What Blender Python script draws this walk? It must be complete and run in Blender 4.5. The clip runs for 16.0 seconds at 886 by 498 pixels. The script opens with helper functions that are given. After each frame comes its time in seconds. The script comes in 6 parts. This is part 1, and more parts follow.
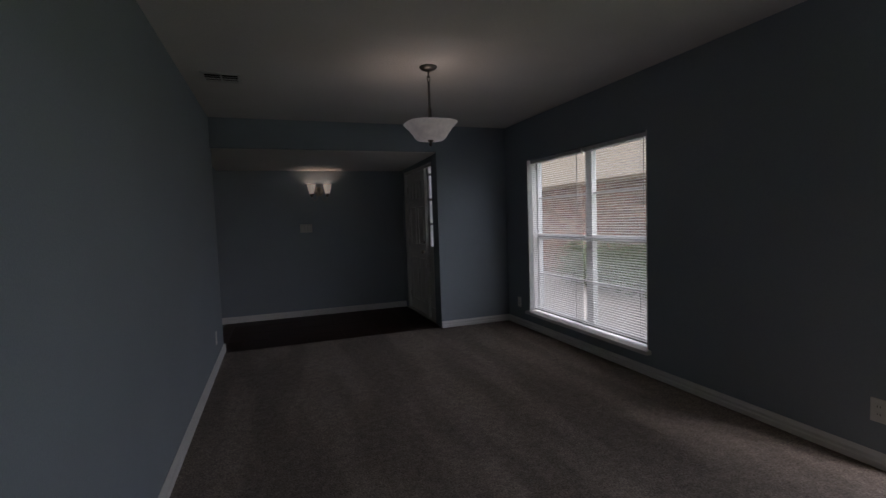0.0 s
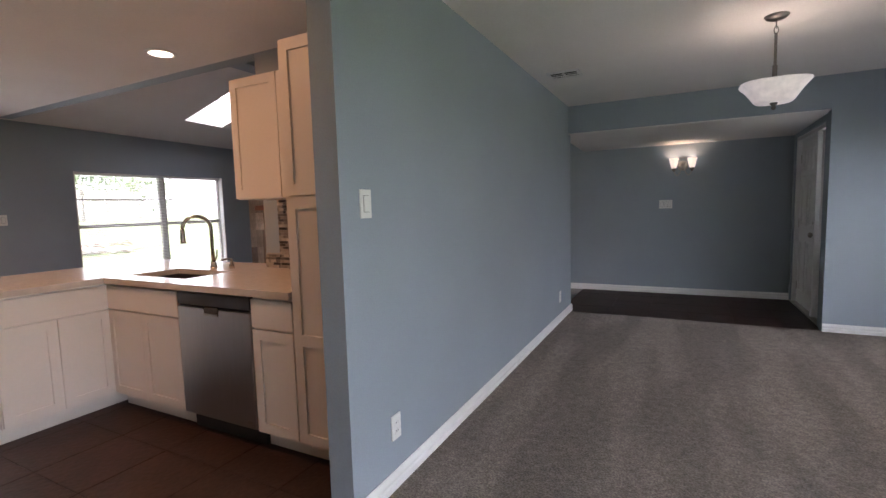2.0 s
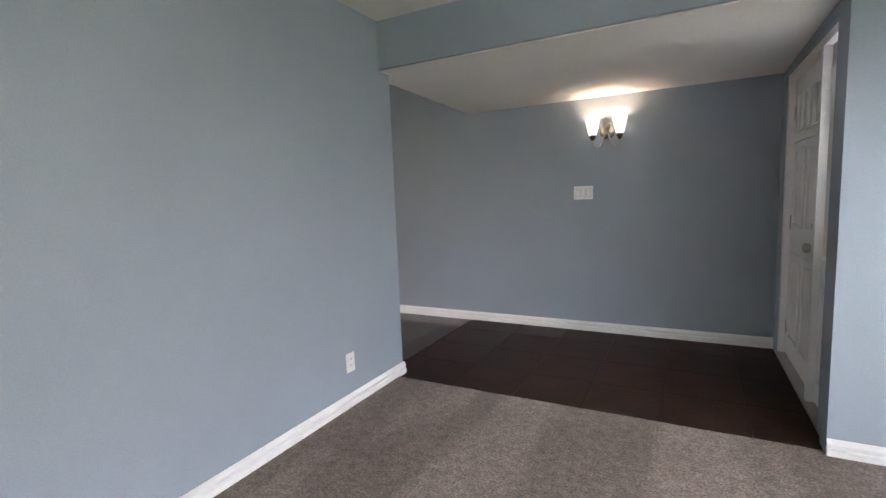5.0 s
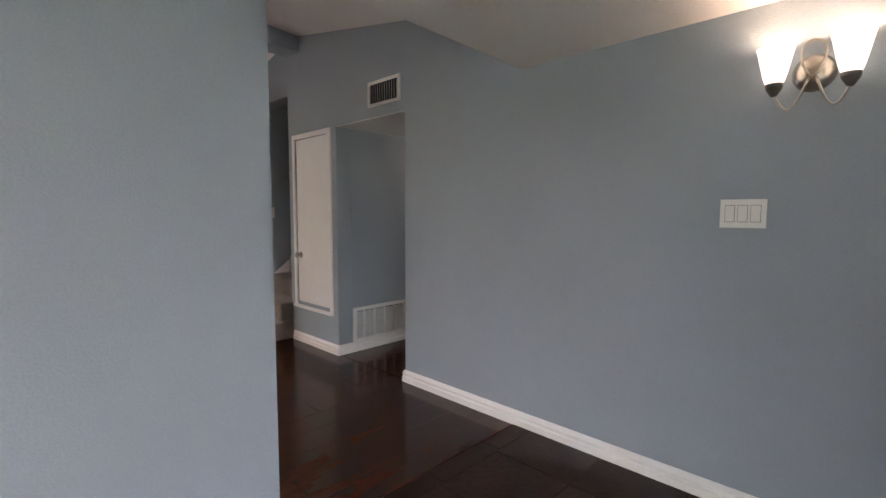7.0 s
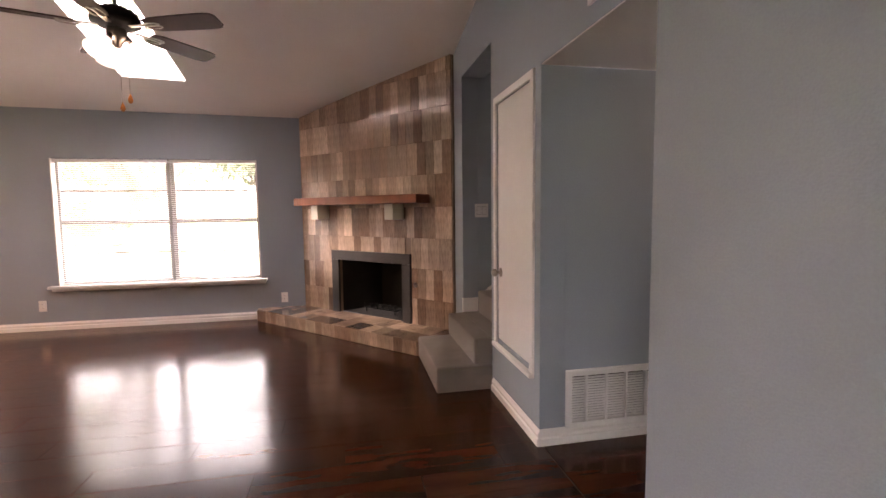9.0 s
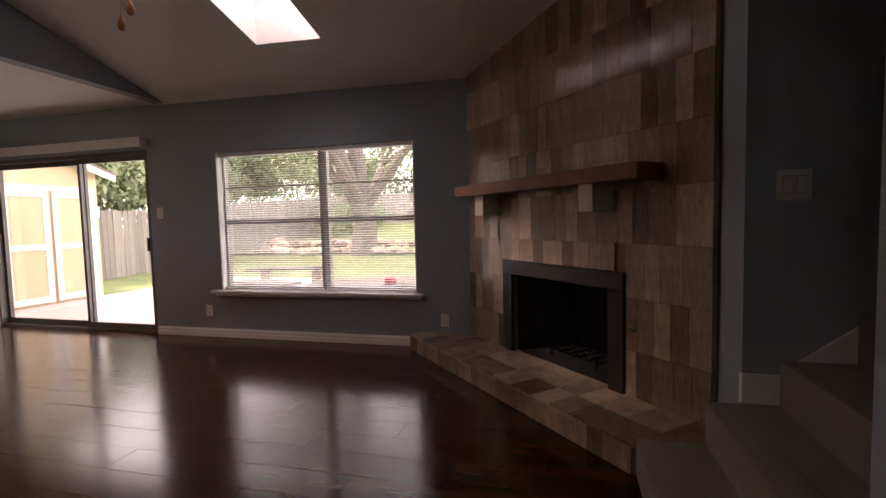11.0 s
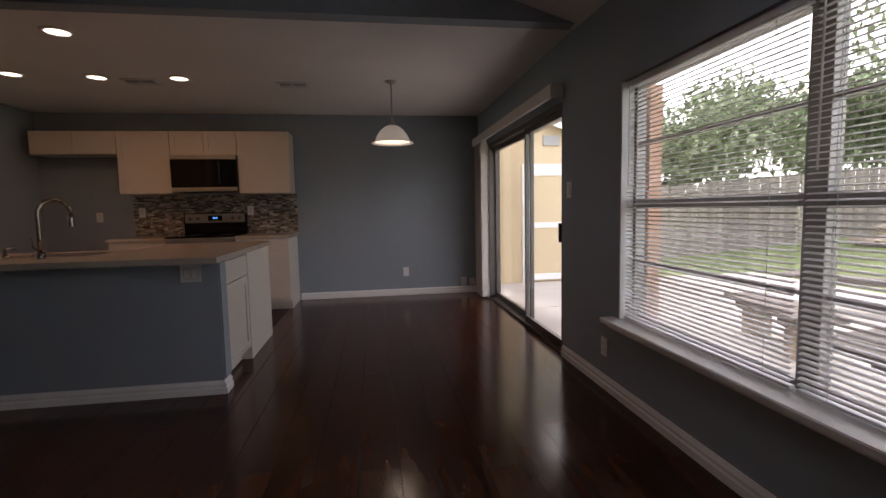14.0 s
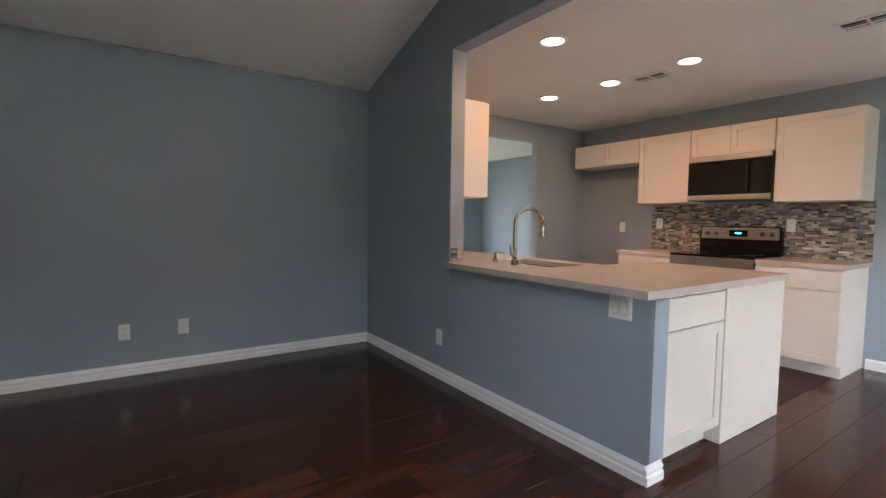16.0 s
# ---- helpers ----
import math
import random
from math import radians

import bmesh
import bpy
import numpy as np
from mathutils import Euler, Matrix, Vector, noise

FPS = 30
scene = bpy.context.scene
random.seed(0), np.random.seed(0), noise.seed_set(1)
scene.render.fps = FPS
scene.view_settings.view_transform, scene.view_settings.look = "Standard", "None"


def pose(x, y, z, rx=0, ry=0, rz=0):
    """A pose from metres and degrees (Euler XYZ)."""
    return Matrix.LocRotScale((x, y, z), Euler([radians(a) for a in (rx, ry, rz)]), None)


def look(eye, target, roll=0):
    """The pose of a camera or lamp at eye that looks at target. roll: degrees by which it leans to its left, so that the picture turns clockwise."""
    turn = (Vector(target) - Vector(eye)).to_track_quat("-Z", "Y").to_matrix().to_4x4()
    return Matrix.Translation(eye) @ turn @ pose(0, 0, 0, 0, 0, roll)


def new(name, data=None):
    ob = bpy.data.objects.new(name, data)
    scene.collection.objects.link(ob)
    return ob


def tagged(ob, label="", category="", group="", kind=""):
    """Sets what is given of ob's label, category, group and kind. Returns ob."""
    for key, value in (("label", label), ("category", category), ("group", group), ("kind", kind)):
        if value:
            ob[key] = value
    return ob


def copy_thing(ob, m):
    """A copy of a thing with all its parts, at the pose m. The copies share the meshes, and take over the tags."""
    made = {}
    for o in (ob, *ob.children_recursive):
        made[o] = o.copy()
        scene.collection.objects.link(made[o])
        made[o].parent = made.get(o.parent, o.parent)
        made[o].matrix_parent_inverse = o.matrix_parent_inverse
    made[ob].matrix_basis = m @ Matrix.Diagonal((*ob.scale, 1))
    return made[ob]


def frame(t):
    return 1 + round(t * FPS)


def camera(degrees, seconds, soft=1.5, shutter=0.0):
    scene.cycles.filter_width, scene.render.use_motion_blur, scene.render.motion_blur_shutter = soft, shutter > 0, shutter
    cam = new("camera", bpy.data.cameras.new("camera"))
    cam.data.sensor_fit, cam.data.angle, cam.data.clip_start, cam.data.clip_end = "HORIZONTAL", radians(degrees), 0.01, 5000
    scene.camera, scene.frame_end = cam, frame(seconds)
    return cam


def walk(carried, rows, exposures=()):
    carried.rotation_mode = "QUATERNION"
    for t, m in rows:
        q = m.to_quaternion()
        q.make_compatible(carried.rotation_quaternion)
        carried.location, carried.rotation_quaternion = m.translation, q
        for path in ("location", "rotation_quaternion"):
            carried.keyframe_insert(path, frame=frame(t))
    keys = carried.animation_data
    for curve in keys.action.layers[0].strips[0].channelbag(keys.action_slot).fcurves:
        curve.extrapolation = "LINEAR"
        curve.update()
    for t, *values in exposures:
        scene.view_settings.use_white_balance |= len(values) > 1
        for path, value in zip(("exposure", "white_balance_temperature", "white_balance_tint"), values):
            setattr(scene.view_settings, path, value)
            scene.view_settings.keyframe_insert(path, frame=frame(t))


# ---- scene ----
cam = camera(87.6, 16.0)
PATH = [
    (0, (0.574, 0.457, 1.321), (1.254, 2.334, 1.196), -2.0),
    (0.5, (0.589, 0.297, 1.329), (0.952, 2.26, 1.195), -1.4),
    (1, (0.705, 0.167, 1.326), (0.514, 2.153, 1.182), -2.2),
    (1.5, (0.89, 0.084, 1.326), (0.123, 1.926, 1.19), -2.3),
    (2, (1.174, 0.117, 1.318), (0.265, 1.889, 1.137), -1.6),
    (2.5, (1.402, 0.343, 1.28), (0.364, 2.034, 1.029), -0.9),
    (3, (1.534, 0.753, 1.253), (0.43, 2.398, 0.979), -2.2),
    (3.5, (1.69, 1.259, 1.217), (0.707, 2.983, 0.972), -2.7),
    (3.7, (1.749, 1.493, 1.22), (0.826, 3.253, 0.993), -2.8),
    (5.8, (1.833, 3.94, 1.296), (0.856, 5.672, 1.077), -0.7),
    (6, (1.764, 4.133, 1.295), (0.714, 5.822, 1.081), -0.6),
    (6.2, (1.726, 4.329, 1.302), (0.596, 5.967, 1.1), -0.1),
    (6.5, (1.646, 4.646, 1.285), (0.414, 6.212, 1.124), 0.3),
    (7, (1.456, 5.127, 1.272), (0.06, 6.55, 1.115), 0.1),
    (7.5, (1.205, 5.556, 1.273), (-0.321, 6.838, 1.102), -0.3),
    (8, (0.929, 5.947, 1.268), (-0.794, 6.952, 1.114), -0.7),
    (8.5, (0.566, 6.199, 1.265), (-1.27, 6.974, 1.102), -0.2),
    (9, (0.224, 6.382, 1.274), (-1.729, 6.78, 1.108), -0.7),
    (9.5, (-0.163, 6.479, 1.27), (-2.153, 6.582, 1.097), -1.0),
    (9.7, (-0.314, 6.499, 1.266), (-2.306, 6.479, 1.091), -1.2),
    (11.8, (-2.443, 6.692, 1.125), (-4.272, 5.903, 0.946), -1.5),
    (12, (-2.651, 6.664, 1.138), (-4.426, 5.769, 0.925), -1.8),
    (12.5, (-3.12, 6.551, 1.183), (-4.63, 5.262, 0.937), -3.0),
    (13, (-3.519, 6.309, 1.218), (-4.637, 4.661, 1.029), -2.6),
    (13.5, (-3.852, 6.103, 1.187), (-4.544, 4.235, 1.014), -2.8),
    (14, (-4.144, 5.8, 1.188), (-4.432, 3.829, 1.012), -1.2),
    (14.5, (-4.348, 5.498, 1.2), (-4.207, 3.511, 1.025), -0.7),
    (15, (-4.504, 5.129, 1.242), (-3.817, 3.259, 1.062), 0.3),
    (15.5, (-4.474, 4.816, 1.205), (-3.345, 3.171, 1.068), 0.4),
    (16, (-4.305, 4.611, 1.21), (-2.655, 3.487, 1.087), 0.8),
]
EXPOSURES = [(0.0, 0.65, 6250, 23), (0.5, 1.4, 6250, 23), (1.0, 1.95, 6250, 22), (1.5, 2.58, 6300, 23), (2.0, 3.0, 6300, 23), (2.5, 3.3, 6250, 22),
             (3.0, 3.45, 6350, 21), (3.5, 3.62, 6400, 21), (6.0, 4.2, 6550, 20), (7.0, 4.1, 6700, 22), (7.5, 4.0, 6800, 24), (8.0, 4.2, 7000, 28),
             (9.0, 4.35, 7600, 34), (9.7, 3.55, 7600, 35), (11.8, 1.85, 7450, 35), (12.5, 1.85, 7300, 34), (13.0, 1.85, 7000, 30), (13.5, 1.5, 6850, 27),
             (14.0, 1.35, 6700, 25), (14.5, 1.6, 6700, 25), (15.0, 2.2, 6600, 23), (15.5, 3.15, 6400, 19), (16.0, 3.5, 6100, 16)]
walk(cam, [(t, look(eye, target, roll)) for t, eye, target, roll in PATH], EXPOSURES)

# ---- world and large lights ----
world = bpy.data.worlds.new("overcast_sky")
scene.world = world
world.use_nodes = True
wn = world.node_tree.nodes
wl = world.node_tree.links
sky = wn.new("ShaderNodeTexSky")
sky.sky_type = "NISHITA"
sky.sun_disc = False
sky.sun_elevation = radians(48)
sky.sun_rotation = radians(200)
sky.air_density = 1.3
sky.dust_density = 4.0
whiten = wn.new("ShaderNodeMix")
whiten.data_type = "RGBA"
whiten.inputs[0].default_value = 0.72
wl.new(sky.outputs[0], whiten.inputs[6])
whiten.inputs[7].default_value = (11.6, 11.9, 12.4, 1)
wl.new(whiten.outputs[2], wn["Background"].inputs[0])
wn["Background"].inputs[1].default_value = 0.15

sun_data = bpy.data.lights.new("sun", "SUN")
sun_data.energy = 1.5
sun_data.angle = radians(14)
sun_data.color = (1.0, 0.96, 0.9)
sun = new("sun", sun_data)
sun.matrix_basis = pose(0, 0, 20, 42, 0, 200 - 180)


def lamp(name, kind, place, energy, colour, size=0.1, rot=(0, 0, 0)):
    data = bpy.data.lights.new(name, kind)
    data.energy = energy
    data.color = colour
    if kind == "AREA":
        data.shape = "DISK"
        data.size = size
    else:
        data.shadow_soft_size = size
    ob = new(name, data)
    ob.matrix_basis = pose(*place, *rot)
    return ob


WARM = (1.0, 0.5, 0.215)
SOFT = (1.0, 0.86, 0.7)

# ---- materials ----


def nodes_of(name):
    m = bpy.data.materials.new(name)
    m.use_nodes = True
    return m, m.node_tree.nodes, m.node_tree.links, m.node_tree.nodes["Principled BSDF"]


def mat(name, base, rough=0.5, metal=0.0, vary=0.12, scale=6.0, fine=80.0, bump=0.1, stretch=(1, 1, 1), spread=0.0, emit=0.0, coat=0.0,
        island=False, transmit=0.0, sheen=0.0, tint=None):
    """A surface with colour that varies at two scales, fine relief, and a spread of tone from piece to piece."""
    m, n, l, p = nodes_of(name)
    tc = n.new("ShaderNodeTexCoord")
    mp = n.new("ShaderNodeMapping")
    mp.inputs["Scale"].default_value = stretch
    l.new(tc.outputs["Object"], mp.inputs[0])
    a = n.new("ShaderNodeTexNoise")
    a.inputs["Scale"].default_value = scale
    a.inputs["Detail"].default_value = 4
    b = n.new("ShaderNodeTexNoise")
    b.inputs["Scale"].default_value = fine
    b.inputs["Detail"].default_value = 3
    l.new(mp.outputs[0], a.inputs["Vector"])
    l.new(mp.outputs[0], b.inputs["Vector"])
    mixn = n.new("ShaderNodeMath")
    mixn.operation = "ADD"
    l.new(a.outputs[0], mixn.inputs[0])
    l.new(b.outputs[0], mixn.inputs[1])
    ramp = n.new("ShaderNodeMapRange")
    ramp.inputs[1].default_value, ramp.inputs[2].default_value = 0.6, 1.4
    ramp.inputs[3].default_value, ramp.inputs[4].default_value = 1 - vary, 1 + vary
    l.new(mixn.outputs[0], ramp.inputs[0])
    last = ramp.outputs[0]
    if spread:
        src = n.new("ShaderNodeNewGeometry").outputs["Random Per Island"] if island else n.new("ShaderNodeObjectInfo").outputs["Random"]
        sp = n.new("ShaderNodeMapRange")
        sp.inputs[3].default_value, sp.inputs[4].default_value = 1 - spread, 1 + spread
        l.new(src, sp.inputs[0])
        mul = n.new("ShaderNodeMath")
        mul.operation = "MULTIPLY"
        l.new(last, mul.inputs[0])
        l.new(sp.outputs[0], mul.inputs[1])
        last = mul.outputs[0]
    col = n.new("ShaderNodeVectorMath")
    col.operation = "SCALE"
    col.inputs[0].default_value = base
    if tint is not None:
        tm = n.new("ShaderNodeMix")
        tm.data_type = "RGBA"
        tm.inputs[6].default_value = (*base, 1)
        tm.inputs[7].default_value = (*tint, 1)
        if spread:
            wn2 = n.new("ShaderNodeTexWhiteNoise")
            wn2.noise_dimensions = "1D"
            l.new(src, wn2.inputs["W"])
            l.new(wn2.outputs["Value"], tm.inputs[0])
        else:
            l.new(a.outputs[0], tm.inputs[0])
        l.new(tm.outputs[2], col.inputs[0])
    l.new(last, col.inputs["Scale"])
    l.new(col.outputs[0], p.inputs["Base Color"])
    p.inputs["Roughness"].default_value = rough
    p.inputs["Metallic"].default_value = metal
    p.inputs["Coat Weight"].default_value = coat
    p.inputs["Coat Roughness"].default_value = 0.15
    p.inputs["Transmission Weight"].default_value = transmit
    p.inputs["Sheen Weight"].default_value = sheen
    if emit:
        l.new(col.outputs[0], p.inputs["Emission Color"])
        p.inputs["Emission Strength"].default_value = emit
    if bump:
        bp = n.new("ShaderNodeBump")
        bp.inputs["Strength"].default_value = bump
        bp.inputs["Distance"].default_value = 0.01
        l.new(mixn.outputs[0], bp.inputs["Height"])
        l.new(bp.outputs[0], p.inputs["Normal"])
    return m


def wood(name, dark, light, rough, along="y", scale=14.0, spread=0.25, coat=0.0, bump=0.08, gloss_vary=0.12, spec=0.5, blotch=0.0, draw=0.07):
    """Planks with grain along one axis, a tone of its own for each piece and worn patches in the gloss."""
    m, n, l, p = nodes_of(name)
    tc = n.new("ShaderNodeTexCoord")
    mp = n.new("ShaderNodeMapping")
    mp.inputs["Scale"].default_value = {"y": (1, draw, 1), "x": (draw, 1, 1), "z": (1, 1, draw)}[along]
    info = n.new("ShaderNodeObjectInfo")
    shift = n.new("ShaderNodeVectorMath")
    shift.operation = "MULTIPLY_ADD"
    shift.inputs[1].default_value = (37, 41, 29)
    l.new(info.outputs["Random"], shift.inputs[0])
    l.new(tc.outputs["Object"], mp.inputs[0])
    l.new(mp.outputs[0], shift.inputs[2])
    a = n.new("ShaderNodeTexNoise")
    a.inputs["Scale"].default_value = scale
    a.inputs["Detail"].default_value = 6
    a.inputs["Distortion"].default_value = 0.12
    l.new(shift.outputs[0], a.inputs["Vector"])
    big = n.new("ShaderNodeTexNoise")
    big.inputs["Scale"].default_value = 2.2
    l.new(tc.outputs["Object"], big.inputs["Vector"])
    cr = n.new("ShaderNodeValToRGB")
    cr.color_ramp.elements[0].position, cr.color_ramp.elements[1].position = 0.27, 0.76
    cr.color_ramp.elements[0].color, cr.color_ramp.elements[1].color = (*dark, 1), (*light, 1)
    l.new(a.outputs[0], cr.inputs[0])
    sp = n.new("ShaderNodeMapRange")
    sp.inputs[3].default_value, sp.inputs[4].default_value = 1 - spread, 1 + spread
    l.new(info.outputs["Random"], sp.inputs[0])
    col = n.new("ShaderNodeVectorMath")
    col.operation = "SCALE"
    l.new(cr.outputs[0], col.inputs[0])
    l.new(sp.outputs[0], col.inputs["Scale"])
    last = col.outputs[0]
    if blotch:
        bm_ = n.new("ShaderNodeMapping")
        bm_.inputs["Scale"].default_value = {"y": (1, 0.3, 1), "x": (0.3, 1, 1), "z": (1, 1, 0.3)}[along]
        l.new(shift.outputs[0], bm_.inputs[0])
        sw_ = n.new("ShaderNodeTexNoise")
        sw_.inputs["Scale"].default_value = 7.0
        sw_.inputs["Detail"].default_value = 5
        sw_.inputs["Distortion"].default_value = 0.6
        l.new(bm_.outputs[0], sw_.inputs["Vector"])
        br = n.new("ShaderNodeMapRange")
        br.inputs[1].default_value, br.inputs[2].default_value = 0.32, 0.68
        br.inputs[3].default_value, br.inputs[4].default_value = 1 - blotch, 1 + blotch
        l.new(sw_.outputs[0], br.inputs[0])
        c2 = n.new("ShaderNodeVectorMath")
        c2.operation = "SCALE"
        l.new(last, c2.inputs[0])
        l.new(br.outputs[0], c2.inputs["Scale"])
        last = c2.outputs[0]
    l.new(last, p.inputs["Base Color"])
    rg = n.new("ShaderNodeMapRange")
    rg.inputs[3].default_value, rg.inputs[4].default_value = rough - gloss_vary, rough + gloss_vary
    l.new(big.outputs[0], rg.inputs[0])
    l.new(rg.outputs[0], p.inputs["Roughness"])
    p.inputs["Coat Weight"].default_value = coat
    p.inputs["Coat Roughness"].default_value = 0.12
    p.inputs["Specular IOR Level"].default_value = spec
    bp = n.new("ShaderNodeBump")
    bp.inputs["Strength"].default_value = bump
    bp.inputs["Distance"].default_value = 0.004
    l.new(a.outputs[0], bp.inputs["Height"])
    l.new(bp.outputs[0], p.inputs["Normal"])
    return m


def carpet(name, base):
    """Cut pile: tufts that differ one by one, brushed streaks of a few centimetres, and faint lanes left by the vacuum."""
    m, n, l, p = nodes_of(name)
    tc = n.new("ShaderNodeTexCoord")

    def noise(scale, stretch, detail, turn=0.0):
        mp = n.new("ShaderNodeMapping")
        mp.inputs["Scale"].default_value = stretch
        mp.inputs["Rotation"].default_value = (0, 0, radians(turn))
        l.new(tc.outputs["Object"], mp.inputs[0])
        t = n.new("ShaderNodeTexNoise")
        t.inputs["Scale"].default_value = scale
        t.inputs["Detail"].default_value = detail
        l.new(mp.outputs[0], t.inputs["Vector"])
        return t.outputs[0]

    def ranged(src, lo, hi, a=0.3, b=0.7):
        r = n.new("ShaderNodeMapRange")
        r.inputs[1].default_value, r.inputs[2].default_value = a, b
        r.inputs[3].default_value, r.inputs[4].default_value = lo, hi
        l.new(src, r.inputs[0])
        return r.outputs[0]

    def times(a, b):
        r = n.new("ShaderNodeMath")
        r.operation = "MULTIPLY"
        l.new(a, r.inputs[0])
        l.new(b, r.inputs[1])
        return r.outputs[0]

    tuft = noise(95, (1, 1, 1), 4)
    clump = noise(26, (1, 1, 1), 3)
    lane = noise(2.6, (1.0, 0.16, 1), 2, 24)
    patch = noise(0.9, (1, 1, 1), 3)
    f = times(times(ranged(tuft, 0.56, 1.44), ranged(clump, 0.8, 1.2)), times(ranged(lane, 0.84, 1.16, 0.44, 0.56), ranged(patch, 0.92, 1.08)))
    col = n.new("ShaderNodeVectorMath")
    col.operation = "SCALE"
    col.inputs[0].default_value = base
    l.new(f, col.inputs["Scale"])
    l.new(col.outputs[0], p.inputs["Base Color"])
    p.inputs["Roughness"].default_value = 1.0
    p.inputs["Specular IOR Level"].default_value = 0.1
    p.inputs["Sheen Weight"].default_value = 0.1
    bp = n.new("ShaderNodeBump")
    bp.inputs["Strength"].default_value = 0.7
    bp.inputs["Distance"].default_value = 0.012
    l.new(tuft, bp.inputs["Height"])
    l.new(bp.outputs[0], p.inputs["Normal"])
    return m


def glass(name, tint=(0.97, 0.99, 0.98), gloss=0.07):
    m = bpy.data.materials.new(name)
    m.use_nodes = True
    n, l = m.node_tree.nodes, m.node_tree.links
    n.remove(n["Principled BSDF"])
    tr = n.new("ShaderNodeBsdfTransparent")
    tr.inputs[0].default_value = (*tint, 1)
    gl = n.new("ShaderNodeBsdfGlossy")
    gl.inputs["Roughness"].default_value = 0.02
    mx = n.new("ShaderNodeMixShader")
    mx.inputs[0].default_value = gloss
    l.new(tr.outputs[0], mx.inputs[1])
    l.new(gl.outputs[0], mx.inputs[2])
    l.new(mx.outputs[0], n["Material Output"].inputs[0])
    return m


PAINT = mat("blue_grey_wall_paint", (0.285, 0.333, 0.382), 0.6, vary=0.07, scale=1.6, fine=130, bump=0.16)
CEILING = mat("textured_ceiling_paint", (0.77, 0.75, 0.725), 0.9, vary=0.05, scale=2, fine=90, bump=0.35)
TRIM = mat("white_trim_paint", (0.78, 0.78, 0.77), 0.38, vary=0.04, scale=3, fine=60, bump=0.03)
CABINET = mat("cream_white_cabinet_paint", (0.68, 0.63, 0.57), 0.42, vary=0.03, scale=3, fine=70, bump=0.03)
CARPET = carpet("grey_brown_carpet", (0.235, 0.192, 0.163))
STAIR_CARPET = mat("beige_stair_carpet", (0.19, 0.158, 0.13), 1.0, vary=0.3, scale=7, fine=240, bump=1.0, sheen=0.3)
LAMINATE = wood("dark_walnut_laminate", (0.037, 0.0120, 0.0065), (0.060, 0.0200, 0.0102), 0.17, "y", 15, 0.06, coat=0.0, gloss_vary=0.05, bump=0.006, spec=0.31, blotch=0.42, draw=0.24)
GROOVE = mat("dark_floor_joint", (0.022, 0.009, 0.006), 0.6, vary=0.1)
SLATE = mat("dark_slate_tile", (0.029, 0.0125, 0.0085), 0.5, vary=0.6, scale=4, fine=36, bump=0.25, spread=0.15)
SLATE.node_tree.nodes["Principled BSDF"].inputs["Specular IOR Level"].default_value = 0.28
GROUT = mat("dark_grout", (0.034, 0.0165, 0.0115), 0.8, vary=0.15)
STONE = mat("wood_grain_porcelain_tile", (0.50, 0.375, 0.275), 0.15, vary=0.42, scale=6, fine=46, bump=0.06, stretch=(1.6, 1.6, 0.35), spread=0.3,
            tint=(0.21, 0.132, 0.088), coat=0.3)
STONE_GROUT = mat("brown_tile_grout", (0.27, 0.2, 0.145), 0.85, vary=0.1)
MANTEL = wood("red_brown_mantel_wood", (0.16, 0.045, 0.014), (0.27, 0.085, 0.03), 0.4, "x", 12, 0.0)
BLACK_STONE = mat("dark_slate_surround", (0.03, 0.026, 0.024), 0.35, vary=0.4, scale=9, fine=60, bump=0.15)
SOOT = mat("sooty_firebrick", (0.012, 0.011, 0.01), 0.9, vary=0.3, bump=0.5)
IRON = mat("black_iron", (0.02, 0.02, 0.02), 0.55, 0.8, vary=0.2)
CORBEL = mat("pale_cream_corbel_paint", (0.66, 0.63, 0.52), 0.5, vary=0.06)
QUARTZ = mat("cream_quartz", (0.52, 0.455, 0.39), 0.22, vary=0.12, scale=30, fine=220, bump=0.01, coat=0.2)
STEEL = mat("brushed_stainless_steel", (0.46, 0.455, 0.45), 0.3, 1.0, vary=0.08, scale=4, fine=160, bump=0.04, stretch=(1, 1, 0.04))
PEWTER = mat("dark_brushed_pewter", (0.17, 0.16, 0.15), 0.35, 1.0, vary=0.12)
NICKEL = mat("brushed_nickel", (0.42, 0.39, 0.35), 0.28, 1.0, vary=0.1)
BRONZE = mat("grey_bronze_aluminium", (0.15, 0.14, 0.132), 0.4, 0.6, vary=0.15)
BLACK_GLASS = mat("black_ceramic_glass", (0.006, 0.006, 0.007), 0.08, vary=0.1, bump=0.0)
BLACK_GLASS.node_tree.nodes["Principled BSDF"].inputs["Specular IOR Level"].default_value = 0.3
BLACK_PLASTIC = mat("black_plastic", (0.02, 0.02, 0.02), 0.4, vary=0.1)
SINK_STONE = mat("dark_brown_composite_sink", (0.045, 0.032, 0.024), 0.35, vary=0.2, scale=30, fine=200, bump=0.02)
CHROME = mat("polished_nickel", (0.36, 0.335, 0.30), 0.14, 1.0, vary=0.06, bump=0.0)
PLATE = mat("white_switch_plate", (0.76, 0.76, 0.73), 0.35, vary=0.03, bump=0.0)
# dark colour for the shade inside small holes and recesses
SLOT_SHADE = mat("slot_shade", (0.03, 0.03, 0.03), 0.8, bump=0.0)
SLAT = mat("white_blind_slat", (0.8, 0.8, 0.8), 0.45, vary=0.04, scale=2, bump=0.0)
VINYL = mat("white_window_frame", (0.75, 0.76, 0.76), 0.4, vary=0.06)
GREY_FRAME = mat("grey_aluminium_frame", (0.30, 0.29, 0.28), 0.4, 0.5, vary=0.12)
FABRIC = mat("off_white_vertical_blind", (0.72, 0.70, 0.66), 0.8, vary=0.08, scale=4, fine=120, bump=0.1)
